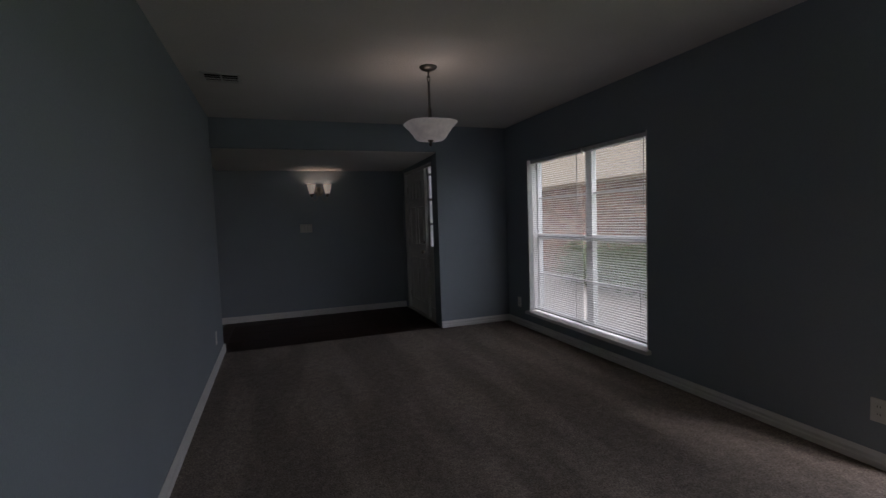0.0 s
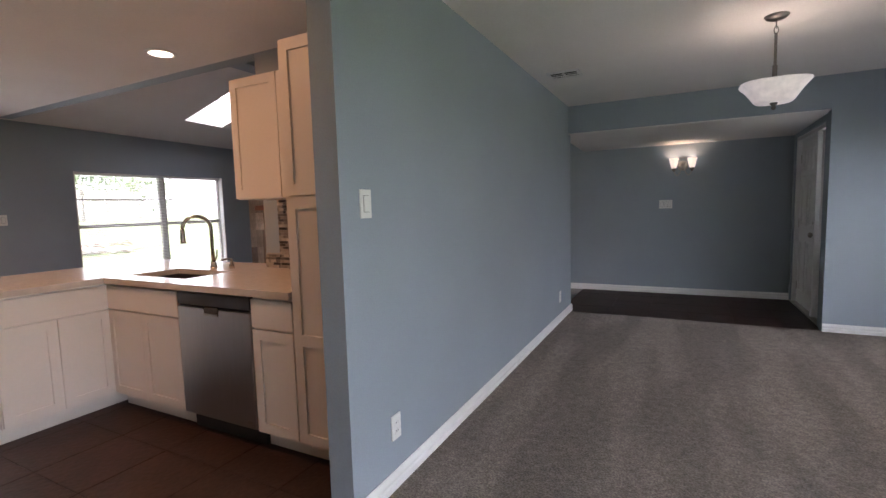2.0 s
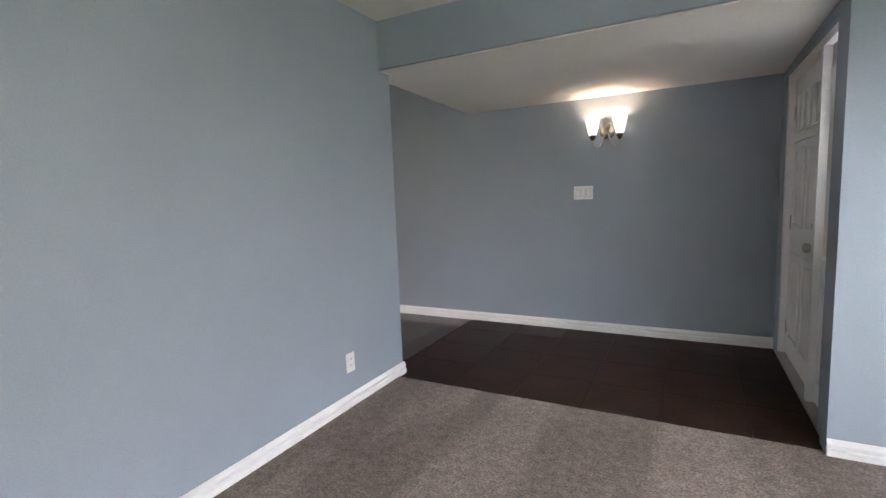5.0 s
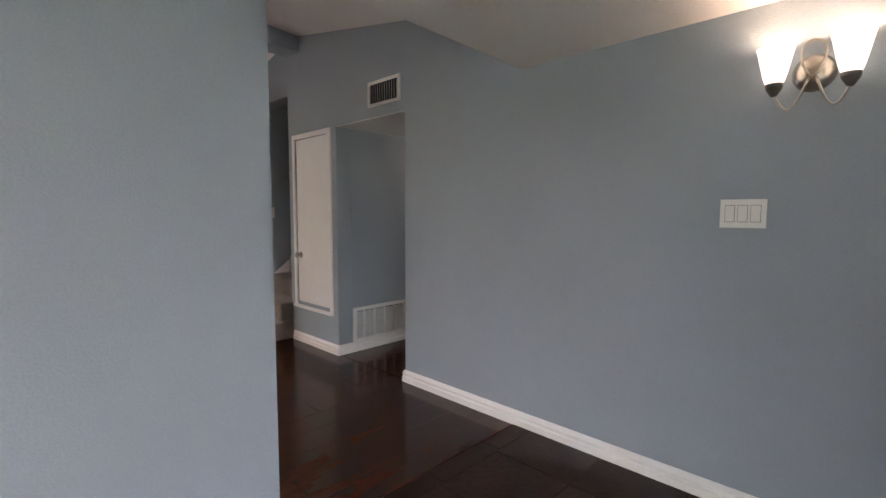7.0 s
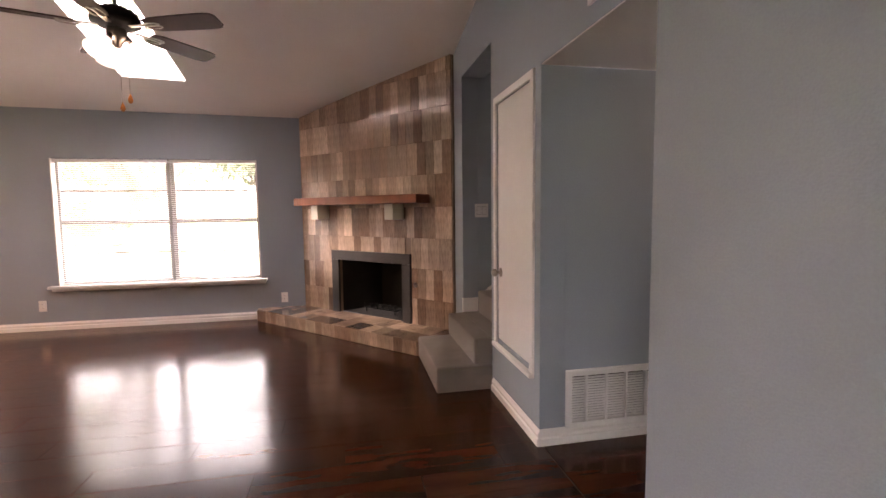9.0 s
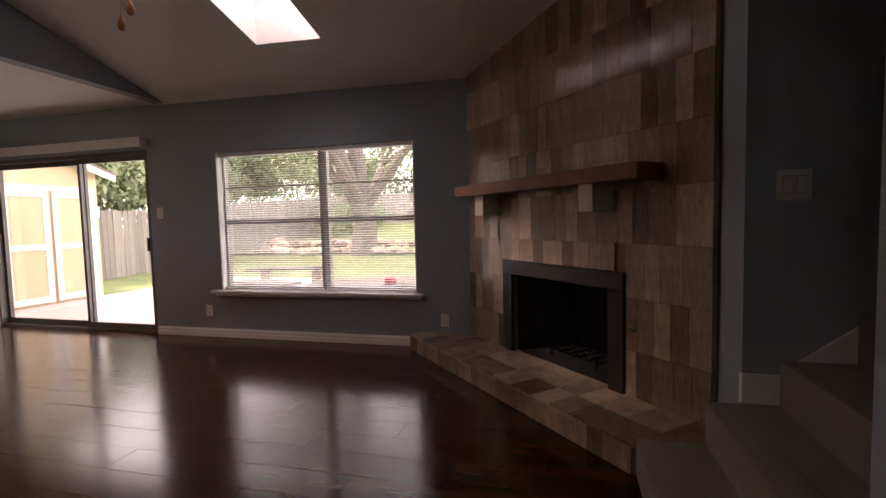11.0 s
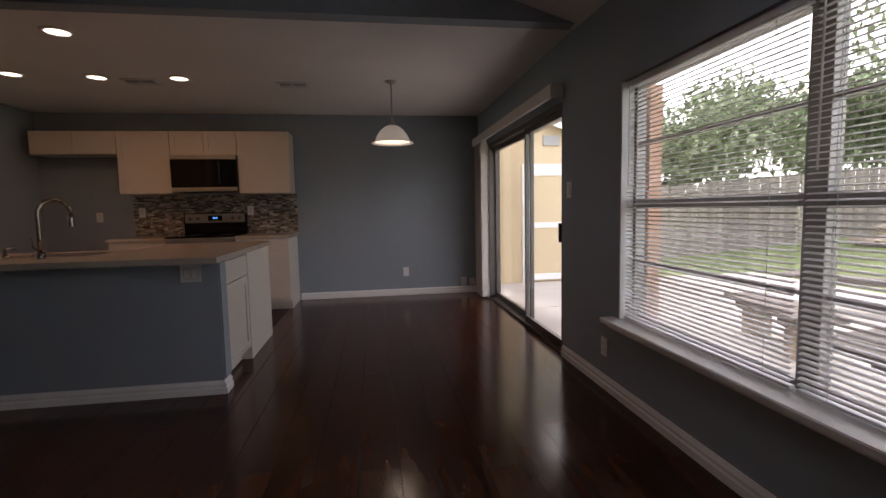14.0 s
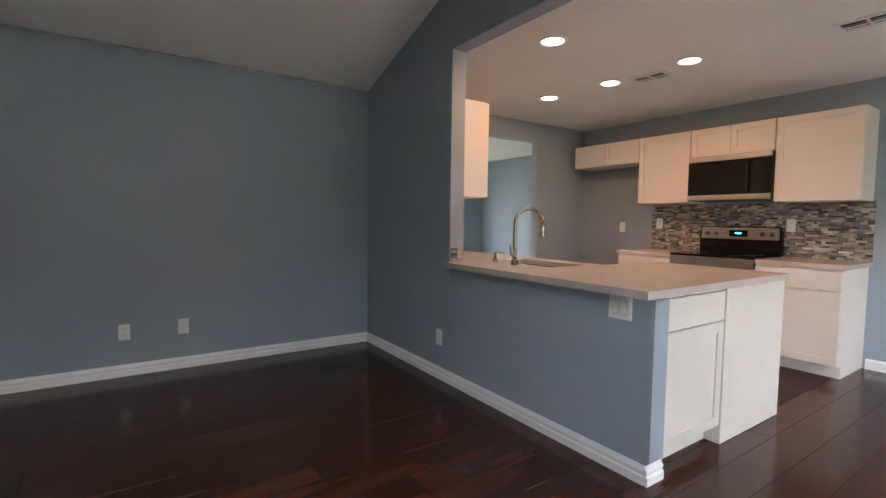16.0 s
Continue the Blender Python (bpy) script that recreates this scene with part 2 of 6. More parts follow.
SHADE = mat("frosted_alabaster_glass", (0.86, 0.80, 0.74), 0.35, vary=0.16, scale=9, fine=30, bump=0.02, emit=0.05)
SHADE_LIT = mat("lit_frosted_glass", (1.0, 0.86, 0.68), 0.3, vary=0.08, bump=0.0, emit=0.11)
SHADE_DINING = mat("lit_white_glass_dome", (0.95, 0.9, 0.78), 0.3, vary=0.03, bump=0.0, emit=0.055)
CAN_GLOW = mat("glowing_lamp_lens", (1.0, 0.86, 0.68), 0.4, vary=0.0, bump=0.0, emit=1.6)
BLADE = wood("dark_walnut_blade", (0.035, 0.016, 0.014), (0.062, 0.030, 0.026), 0.6, "x", 18, 0.1, spec=0.25)
AMBER = mat("amber_pull_bead", (0.5, 0.19, 0.05), 0.3, 0.3, vary=0.1)
GRILLE = mat("white_metal_grille", (0.7, 0.7, 0.69), 0.45, vary=0.06)
# near-black colour standing in for the shade inside the ducts
DUCT_SHADE = mat("duct_shade", (0.02, 0.02, 0.022), 0.9, vary=0.1)
MOSAIC = mat("glass_and_stone_mosaic", (0.42, 0.36, 0.29), 0.18, vary=0.2, scale=20, fine=80, bump=0.03, spread=0.55, island=True, tint=(0.05, 0.05, 0.055))
MOSAIC_GROUT = mat("grey_mosaic_grout", (0.32, 0.3, 0.28), 0.9)
CONCRETE = mat("pale_patio_concrete", (0.46, 0.42, 0.38), 0.9, vary=0.16, scale=1.5, fine=50, bump=0.2)
GRASS = mat("mown_lawn", (0.10, 0.15, 0.045), 1.0, vary=0.4, scale=1.2, fine=70, bump=0.8, tint=(0.19, 0.21, 0.09))
FENCE = mat("weathered_grey_fence_board", (0.27, 0.24, 0.21), 0.9, vary=0.25, scale=3, fine=60, bump=0.3, stretch=(1, 1, 0.12), spread=0.25)
BARK = mat("grey_bark", (0.16, 0.135, 0.115), 0.95, vary=0.35, scale=8, fine=50, bump=1.0, stretch=(1, 1, 0.3))
LEAF = mat("green_leaves", (0.15, 0.205, 0.1), 0.65, vary=0.2, scale=0.6, fine=20, bump=0.1, spread=0.3, island=True, tint=(0.24, 0.28, 0.16))
ROCK = mat("tan_field_stone", (0.36, 0.29, 0.23), 0.9, vary=0.3, scale=4, fine=40, bump=0.6, spread=0.3)
SHED = mat("pale_yellow_shed_paint", (0.62, 0.5, 0.32), 0.7, vary=0.08, scale=2, fine=40, bump=0.1, stretch=(1, 1, 0.3))
ROOFING = mat("brown_shingle", (0.15, 0.12, 0.1), 0.9, vary=0.3, scale=5, fine=60, bump=0.4)
WEATHERED = wood("weathered_table_timber", (0.10, 0.082, 0.072), (0.19, 0.16, 0.14), 0.8, "y", 14, 0.15)
RED = mat("faded_red_plastic", (0.55, 0.05, 0.06), 0.5, vary=0.1)
BRICK = mat("red_brown_brick", (0.36, 0.20, 0.155), 0.9, vary=0.25, scale=10, fine=60, bump=0.4, spread=0.35, island=True, tint=(0.48, 0.37, 0.30))
MORTAR = mat("pale_mortar", (0.46, 0.42, 0.38), 0.95, vary=0.12)
SOFFIT = mat("tan_soffit_paint", (0.50, 0.42, 0.33), 0.8, vary=0.08)
PORCH = mat("terracotta_porch_post", (0.42, 0.25, 0.17), 0.7, vary=0.15)
PANE = glass("clear_window_glass")
# slightly greyer and glossier than the clear pane
GREY_PANE = glass("greyish_window_glass", (0.9, 0.9, 0.88), 0.1)

# ---- building helpers ----
rng = random.Random(7)
ROOTS = set()


def box(bm, x0, x1, y0, y1, z0, z1, m=None):
    c = [(x, y, z) for x in (x0, x1) for y in (y0, y1) for z in (z0, z1)]
    v = [bm.verts.new(m @ Vector(p) if m else p) for p in c]
    for f in ((0, 1, 3, 2), (4, 6, 7, 5), (0, 4, 5, 1), (2, 3, 7, 6), (0, 2, 6, 4), (1, 5, 7, 3)):
        bm.faces.new([v[i] for i in f])
    return bm


def boxed(x0, x1, y0, y1, z0, z1, bevel=0.0, m=None):
    bm = box(bmesh.new(), x0, x1, y0, y1, z0, z1, m)
    if bevel:
        bmesh.ops.bevel(bm, geom=bm.edges[:], offset=bevel, segments=2, affect="EDGES", profile=0.6)
    return bm


def tube(bm, pts, r, n=8, r1=None, cap=True):
    """A round bar along points, tapering from r to r1."""
    pts = [Vector(p) for p in pts]
    rings = []
    side = Vector((0.31, 0.73, 0.6))
    for i, p in enumerate(pts):
        d = (pts[min(i + 1, len(pts) - 1)] - pts[max(i - 1, 0)]).normalized()
        a = d.cross(side if abs(d.dot(side.normalized())) < 0.95 else Vector((1, 0, 0))).normalized()
        b = d.cross(a)
        k = i / max(1, len(pts) - 1)
        rr = r if r1 is None else r + (r1 - r) * k
        rings.append([bm.verts.new(p + a * rr * math.cos(2 * math.pi * j / n) + b * rr * math.sin(2 * math.pi * j / n)) for j in range(n)])
    for q, w in zip(rings, rings[1:]):
        for j in range(n):
            bm.faces.new((q[j], q[(j + 1) % n], w[(j + 1) % n], w[j]))
    if cap:
        bm.faces.new(rings[0][::-1])
        bm.faces.new(rings[-1])
    return bm


def lathe(bm, prof, x, y, n=32, m=None):
    """Turns a profile of (radius, height) round an upright axis."""
    rings = []
    for r, z in prof:
        ring = []
        for j in range(n):
            p = Vector((x + r * math.cos(2 * math.pi * j / n), y + r * math.sin(2 * math.pi * j / n), z))
            ring.append(bm.verts.new(m @ p if m else p))
        rings.append(ring)
    for q, w in zip(rings, rings[1:]):
        for j in range(n):
            bm.faces.new((q[j], q[(j + 1) % n], w[(j + 1) % n], w[j]))
    return bm


def thing(name, label, category, place=(0, 0, 0), group="", kind=""):
    root = new(name)
    root.empty_display_size = 0.1
    root.matrix_basis = Matrix.Translation(place)
    ROOTS.add(root.name)
    return tagged(root, label, category, group, kind)


def part(name, bm, material, parent=None, label="", smooth=False, kind=""):
    """Links a bmesh, made in world places, as one mesh under a thing or a part."""
    bmesh.ops.recalc_face_normals(bm, faces=bm.faces[:])
    data = bpy.data.meshes.new(name)
    bm.to_mesh(data)
    bm.free()
    data.materials.append(material)
    if smooth:
        data.polygons.foreach_set("use_smooth", [True] * len(data.polygons))
    ob = new(name, data)
    if parent:
        ob.parent = parent
        if parent.name in ROOTS:
            ob.matrix_parent_inverse = parent.matrix_basis.inverted()
    return tagged(ob, label, "", "", kind)


def shared(name, data, parent, m):
    """One more piece on a mesh that other pieces use too."""
    ob = new(name, data)
    ob.parent = parent
    if parent.name in ROOTS:
        ob.matrix_parent_inverse = parent.matrix_basis.inverted()
    ob.matrix_basis = m
    return ob


def mesh_of(name, bm, material):
    bmesh.ops.recalc_face_normals(bm, faces=bm.faces[:])
    data = bpy.data.meshes.new(name)
    bm.to_mesh(data)
    bm.free()
    data.materials.append(material)
    return data


def structure(name, bm, material, label, category):
    return tagged(part(name, bm, material), label, category, "", "structure")


def slab(axis, a, b, u0, u1, z0, z1, holes=(), top=None):
    """A wall between the planes a and b across an axis, with openings (u0, u1, z0, z1) right through it. top: height of its upper edge by u."""
    us = sorted({u0, u1, *[h[i] for h in holes for i in (0, 1)]} | ({-2.74} if top else set()))
    zs = sorted({z0, z1, *[h[i] for h in holes for i in (2, 3)]})
    us = [u for u in us if u0 <= u <= u1]
    zs = [z for z in zs if z0 <= z <= z1]
    bm = bmesh.new()
    got = {}

    def v(u, z, w):
        key = (round(u, 5), round(z, 5), w)
        if key not in got:
            zz = top(u) if top and z == z1 else z
            got[key] = bm.verts.new((w, u, zz) if axis == "x" else (u, w, zz))
        return got[key]

    def solid(i, j):
        if not (0 <= i < len(us) - 1 and 0 <= j < len(zs) - 1):
            return False
        cu, cz = (us[i] + us[i + 1]) / 2, (zs[j] + zs[j + 1]) / 2
        return not any(h[0] < cu < h[1] and h[2] < cz < h[3] for h in holes)

    for i in range(len(us) - 1):
        for j in range(len(zs) - 1):
            if not solid(i, j):
                continue
            p = [(us[i], zs[j]), (us[i + 1], zs[j]), (us[i + 1], zs[j + 1]), (us[i], zs[j + 1])]
            for w in (a, b):
                bm.faces.new([v(*q, w) for q in p])
            for (di, dj), (s, e) in (((0, -1), (0, 1)), ((1, 0), (1, 2)), ((0, 1), (2, 3)), ((-1, 0), (3, 0))):
                if not solid(i + di, j + dj):
                    bm.faces.new([v(*p[s], a), v(*p[e], a), v(*p[e], b), v(*p[s], b)])
    return bm


def baseboard(axis, face, into, u0, u1, h=0.09):
    """A moulded skirting along a wall's face; into: +1 or -1, the way into the room."""
    bm = bmesh.new()
    prof = [(0.0, 0.002), (0.02, 0.002), (0.02, h * 0.46), (0.012, h * 0.53), (0.012, h * 0.63), (0.016, h * 0.67), (0.016, h * 0.76), (0.007, h * 0.92), (0.004, h), (0.0, h)]
    ends = []
    for u in (u0, u1):
        ends.append([bm.verts.new((face + into * d, u, z) if axis == "x" else (u, face + into * d, z)) for d, z in prof])
    k = len(prof)
    for i in range(k):
        bm.faces.new((ends[0][i], ends[0][(i + 1) % k], ends[1][(i + 1) % k], ends[1][i]))
    bm.faces.new(ends[0])
    bm.faces.new(ends[1][::-1])
    return structure("baseboard", bm, TRIM, "white moulded wooden baseboard along the blue-grey wall", "baseboard")


# ---- the plan ----
BX, EX, FX = -5.59, -0.12, 3.35          # back wall, back of the partition, front wall
KY, BY, HY, EY = -0.55, 2.66, 5.70, 7.36  # kitchen wall, bar wall, header wall, entry wall
CH = 2.44
RIDGE = -2.74


def vault(x, y):
    """The height of the vaulted ceiling."""
    k = (y - BY) / (EY - BY)
    low = 2.43 - 0.065 * k
    top = 3.30 + (2.93 - 3.30) * k
    if x < RIDGE:
        return low + (top - low) * (x - BX) / (RIDGE - BX)
    return 2.45 + (top - 2.45) * (EX - x) / (EX - RIDGE)


# floors under the pieces
structure("floor_great_room", boxed(BX - 0.2, EX, KY - 0.15, EY + 0.02, -0.08, -0.006), GROOVE, "dark joint bed under the walnut laminate planks", "floor")
carpet_bm = boxed(0.0, FX, -1.6, 5.73, -0.08, 0.012)
structure("floor_carpet", carpet_bm, CARPET, "grey-brown cut pile carpet with vacuum marks", "carpet")
structure("floor_entry", boxed(EX, 2.62, 5.73, EY + 0.02, -0.08, -0.004), GROUT, "dark grout bed under the slate entry tiles", "floor")
structure("floor_doorway", boxed(EX, 0.0, KY - 0.15, 5.73, -0.08, 0.004), GROUT, "dark threshold strip under the partition wall", "floor")
structure("floor_hall", boxed(-2.2, -1.0, EY + 0.02, 9.6, -0.08, 0.0), LAMINATE, "dark walnut laminate floor of the side hall", "floor")

# walls
KIT_OPEN = (0.32, 1.54, -0.1, 2.21)
structure("wall_partition", slab("x", 0.0, EX, -1.6, HY + 0.115, -0.08, CH, [KIT_OPEN]), PAINT, "blue-grey painted partition with a wide opening to the kitchen", "wall")
WIN_F = (3.345, 5.185, 0.215, 1.972)
# unseen opening, assumed from the room's brightness and sized to let in enough daylight
WIN_S = (-0.78, 1.62, 0.12, 2.1)
structure("wall_front", slab("x", FX, FX + 0.2, -1.75, HY + 0.25, -0.2, CH, [WIN_F, WIN_S]), PAINT, "blue-grey painted front wall with a tall window", "wall")
structure("wall_header", slab("y", HY, HY + 0.12, 0.001, FX - 0.001, -0.06, CH, [(-1, 2.425, -1, 2.136)]), PAINT,
          "blue-grey painted wall and header over the entry opening", "wall")
structure("wall_rear_front_room", slab("y", -1.6, -1.75, -0.12, FX, -0.08, CH), PAINT, "plain blue-grey painted end wall", "wall")
SIDE = (5.95, 7.30, -0.06, 2.05)
structure("wall_entry_door", slab("x", 2.44, 2.62, HY + 0.122, EY - 0.001, -0.06, CH, [SIDE]), PAINT, "blue-grey painted entry wall around the front door", "wall")
HALL = (-2.03, -1.128, -0.1, 2.01)
STAIR = (-3.70, -2.87, -0.1, 2.405)
CLOSET = (-2.74, -2.15, 0.39, 1.965)
structure("wall_entry", slab("y", EY, EY + 0.14, BX - 0.2, 2.62, -0.06, 3.6, [HALL, STAIR, CLOSET]), PAINT,
          "blue-grey painted wall with hall and stair openings", "wall")
WIN_B = (3.225, 5.345, 0.495, 1.893)
SLIDER = (-0.02, 2.37, -0.1, 1.985)
structure("wall_back", slab("x", BX, BX - 0.16, KY - 0.15, EY - 0.001, -0.15, 2.62, [WIN_B, SLIDER]), PAINT,
          "blue-grey painted back wall with window and sliding door", "wall")
structure("wall_kitchen", slab("y", KY, KY - 0.15, BX + 0.001, -0.121, -0.06, CH + 0.1), PAINT, "blue-grey painted kitchen wall behind the range", "wall")
structure("wall_gable", slab("y", BY, BY - 0.12, BX + 0.001, EX - 0.001, CH, 3.0, top=lambda u: vault(u, BY) + 0.05), PAINT,
          "blue-grey painted gable above the kitchen opening", "wall")
structure("wall_bar_side", slab("y", BY, BY - 0.12, -1.53, EX - 0.001, -0.06, CH), PAINT, "blue-grey painted wall beside the bar opening", "wall")
structure("wall_bar_half", slab("y", BY, BY - 0.12, -3.13, -1.531, -0.06, 0.865), PAINT, "blue-grey painted half wall under the bar counter", "wall")
structure("wall_above_partition", slab("x", EX, 0.0, BY - 0.12, EY - 0.001, CH + 0.001, 3.2), PAINT, "blue-grey painted wall above the partition", "wall")
structure("wall_entry_drop", slab("x", EX, -0.021, HY + 0.116, EY - 0.001, 2.128, CH), PAINT, "blue-grey painted drop above the entry passage", "wall")
structure("wall_hall_side", slab("x", HALL[0], HALL[0] - 0.1, EY + 0.141, 9.6, -0.06, 2.2), PAINT, "blue-grey painted hall wall with the return-air grille", "wall")
structure("wall_hall_right", slab("x", HALL[1], HALL[1] + 0.1, EY + 0.141, 9.6, -0.06, 2.2), PAINT, "blue-grey painted hall wall", "wall")
structure("wall_hall_end", slab("y", 9.6, 9.7, HALL[0] - 0.1, HALL[1] + 0.1, -0.06, 2.2), PAINT, "plain blue-grey painted hall end wall", "wall")
structure("wall_stair_left", slab("x", STAIR[0], STAIR[0] - 0.1, EY + 0.141, 10.6, -0.06, 4.2), PAINT, "blue-grey painted stairwell wall", "wall")
structure("wall_stair_right", slab("x", STAIR[1], STAIR[1] + 0.1, EY + 0.141, 10.6, -0.06, 4.2), PAINT, "blue-grey painted stairwell wall", "wall")
structure("wall_stair_end", slab("y", 10.6, 10.7, STAIR[0] - 0.1, STAIR[1] + 0.1, -0.06, 4.2), PAINT, "plain blue-grey painted stairwell end wall", "wall")
structure("wall_stair_drop", slab("y", EY + 0.141, EY + 0.2, STAIR[0], STAIR[1], 2.405, 4.2), PAINT, "blue-grey painted wall above the stair opening", "wall")

# ceilings
structure("ceiling_front", boxed(-0.12, FX + 0.2, -1.75, HY + 0.12, CH, CH + 0.12), CEILING, "off-white lightly textured flat ceiling of the front room", "ceiling")
ent = boxed(EX + 0.002, 2.44, HY + 0.02, EY - 0.001, 2.0, 2.008)
for v in ent.verts:
    v.co.z += 0.124 - 0.036 * (v.co.y - HY) / (EY - HY)
structure("ceiling_entry", ent, CEILING, "off-white lightly textured low entry ceiling", "ceiling")
structure("ceiling_kitchen", boxed(BX, EX, KY, BY - 0.12, CH, CH + 0.12), CEILING, "off-white lightly textured flat kitchen ceiling", "ceiling")
structure("ceiling_hall", boxed(HALL[0] + 0.002, HALL[1] - 0.002, EY + 0.003, 9.598, 2.003, 2.0095), CEILING, "off-white low hall ceiling", "ceiling")
structure("ceiling_stair", boxed(STAIR[0], STAIR[1], EY + 0.2, 10.6, 4.1, 4.2), CEILING, "off-white stairwell ceiling", "ceiling")
SKY = (-4.88, -3.55, 4.28, 4.85)


def vault_mesh():
    bm = bmesh.new()
    xs = sorted({BX - 0.02, RIDGE, EX + 0.02, SKY[0], SKY[1], -5.2, -3.1, -2.0, -1.0})
    ys = sorted({BY - 0.1, EY + 0.02, SKY[2], SKY[3], 3.4, 3.9, 5.6, 6.4})
    low = {(x, y): bm.verts.new((x, y, vault(x, y))) for x in xs for y in ys}
    high = {(x, y): bm.verts.new((x, y, vault(x, y) + 0.45)) for x in xs for y in ys}
    for i in range(len(xs) - 1):
        for j in range(len(ys) - 1):
            k = [(xs[i], ys[j]), (xs[i + 1], ys[j]), (xs[i + 1], ys[j + 1]), (xs[i], ys[j + 1])]
            hole = xs[i] >= SKY[0] - 1e-6 and xs[i + 1] <= SKY[1] + 1e-6 and ys[j] >= SKY[2] - 1e-6 and ys[j + 1] <= SKY[3] + 1e-6
            if hole:
                for a, b in ((0, 1), (1, 2), (2, 3), (3, 0)):
                    edge_x = k[a][0] == k[b][0] and k[a][0] in (SKY[0], SKY[1])
                    edge_y = k[a][1] == k[b][1] and k[a][1] in (SKY[2], SKY[3])
                    if edge_x or edge_y:
                        bm.faces.new((low[k[a]], low[k[b]], high[k[b]], high[k[a]]))
                continue
            bm.faces.new([low[q] for q in k])
            bm.faces.new([high[q] for q in k])
    return bm


structure("ceiling_vault", vault_mesh(), CEILING, "off-white textured vaulted ceiling with a skylight shaft", "ceiling")
beam_bm = bmesh.new()
box(beam_bm, -2.85, -2.63, BY - 0.1, EY, 2.77, 3.25)
structure("ridge_beam", beam_bm, PAINT, "blue-grey painted boxed ridge beam under the vaulted ceiling", "beam")
sky_pane = thing("skylight", "fixed flat glass skylight in a white shaft", "skylight", (-4.2, 4.6, 3.1), "", "structure")
bm = bmesh.new()
v = [bm.verts.new((x, y, vault(x, y) + 0.42)) for x, y in ((SKY[0], SKY[2]), (SKY[1], SKY[2]), (SKY[1], SKY[3]), (SKY[0], SKY[3]))]
bm.faces.new(v)
bmesh.ops.solidify(bm, geom=bm.faces[:], thickness=0.008)
p = part("pane", bm, GREY_PANE, sky_pane)
p.visible_shadow = False
bm = bmesh.new()
for x in (SKY[0] + 0.02, SKY[1] - 0.02, (SKY[0] + SKY[1]) / 2 - 0.12):
    z = vault(x, 4.6) + 0.37
    box(bm, x - 0.02, x + 0.02, SKY[2], SKY[3], z, z + 0.05)
part("frame", bm, VINYL, sky_pane)

# ---- windows and blinds ----


def window(name, label, xf, out, y0, y1, z0, z1, mid, frame_mat):
    """A pair of single-hung sashes in a wall across x; xf: plane of the frame; out: the way outdoors."""
    w = thing(name, label, "window", (xf, (y0 + y1) / 2, z0), "", "structure")
    xa, xb = sorted((xf, xf + out * 0.05))
    fr = bmesh.new()
    box(fr, xa, xb, y0, y1, z0, z0 + 0.035)
    box(fr, xa, xb, y0, y1, z1 - 0.035, z1)
    box(fr, xa, xb, y0, y0 + 0.035, z0 + 0.035, z1 - 0.035)
    box(fr, xa, xb, y1 - 0.035, y1, z0 + 0.035, z1 - 0.035)
    part("window_frame", fr, frame_mat, w)
    part("mullion", boxed(xa - 0.003, xb + 0.003, mid - 0.045, mid + 0.045, z0 + 0.035, z1 - 0.035, 0.004), frame_mat, w)
    zm = (z0 + z1) / 2
    for ya, yb in ((y0 + 0.035, mid - 0.045), (mid + 0.045, y1 - 0.035)):
        part("meeting_rail", boxed(xa - 0.006, xb - 0.002, ya, yb, zm - 0.025, zm + 0.025, 0.003), frame_mat, w)
        for za, zb in ((z0 + 0.035, zm - 0.025), (zm + 0.025, z1 - 0.035)):
            zq = (za + zb) / 2
            part("glazing_bar", boxed(xa + 0.012, xb - 0.012, ya, yb, zq - 0.009, zq + 0.009), frame_mat, w)
            for c, d in ((za, zq - 0.009), (zq + 0.009, zb)):
                pn = part("pane", boxed(xa + 0.022, xa + 0.027, ya, yb, c, d), PANE, w)
                pn.visible_shadow = False
    return w


def blind(label, xc, y0, y1, z0, z1, pitch, tilt, room):
    """A horizontal mini blind with its slats let down."""
    b = thing("window_blind", label, "blind", (xc, (y0 + y1) / 2, z1), "horizontal blinds")
    part("headrail", boxed(xc - 0.018, xc + 0.018, y0, y1, z1 - 0.035, z1, 0.003), VINYL, b)
    part("bottom_rail", boxed(xc - 0.013, xc + 0.013, y0 + 0.004, y1 - 0.004, z0, z0 + 0.014, 0.002), VINYL, b)
    bm = bmesh.new()
    hw = (y1 - y0) / 2 - 0.006
    rows = []
    for k in range(5):
        x = (k / 4 - 0.5) * 0.026
        z = 0.0035 * (1 - (2 * k / 4 - 1) ** 2)
        rows.append([bm.verts.new((x, s * hw, z + o)) for s in (-1, 1) for o in (0, 0.0012)])
    for q, w in zip(rows, rows[1:]):
        for i, j in ((0, 2), (2, 3), (3, 1), (1, 0)):
            bm.faces.new((q[i], q[j], w[j], w[i]))
    for r in (rows[0], rows[-1]):
        bm.faces.new((r[0], r[2], r[3], r[1]))
    slat = mesh_of("slat", bm, SLAT)
    z = z0 + 0.03
    first = True
    while z < z1 - 0.045:
        m = pose(xc, (y0 + y1) / 2, z, 0, tilt + rng.uniform(-1.2, 1.2), rng.uniform(-0.1, 0.1))
        shared("slat", slat, b, Matrix.Translation((0, 0, 0)) @ m)
        z += pitch
    for yy in (y0 + 0.12, y1 - 0.12):
        part("ladder_cord", tube(bmesh.new(), [(xc + room * 0.0145, yy, z0 + 0.01), (xc + room * 0.0145, yy, z1 - 0.03)], 0.0012, 5), VINYL, b)
    wand_x = xc + room * 0.03
    part("tilt_wand", tube(bmesh.new(), [(wand_x, y0 + 0.06, z1 - 0.03), (wand_x, y0 + 0.06, z1 - 0.6)], 0.004, 6), VINYL, b)
    return b


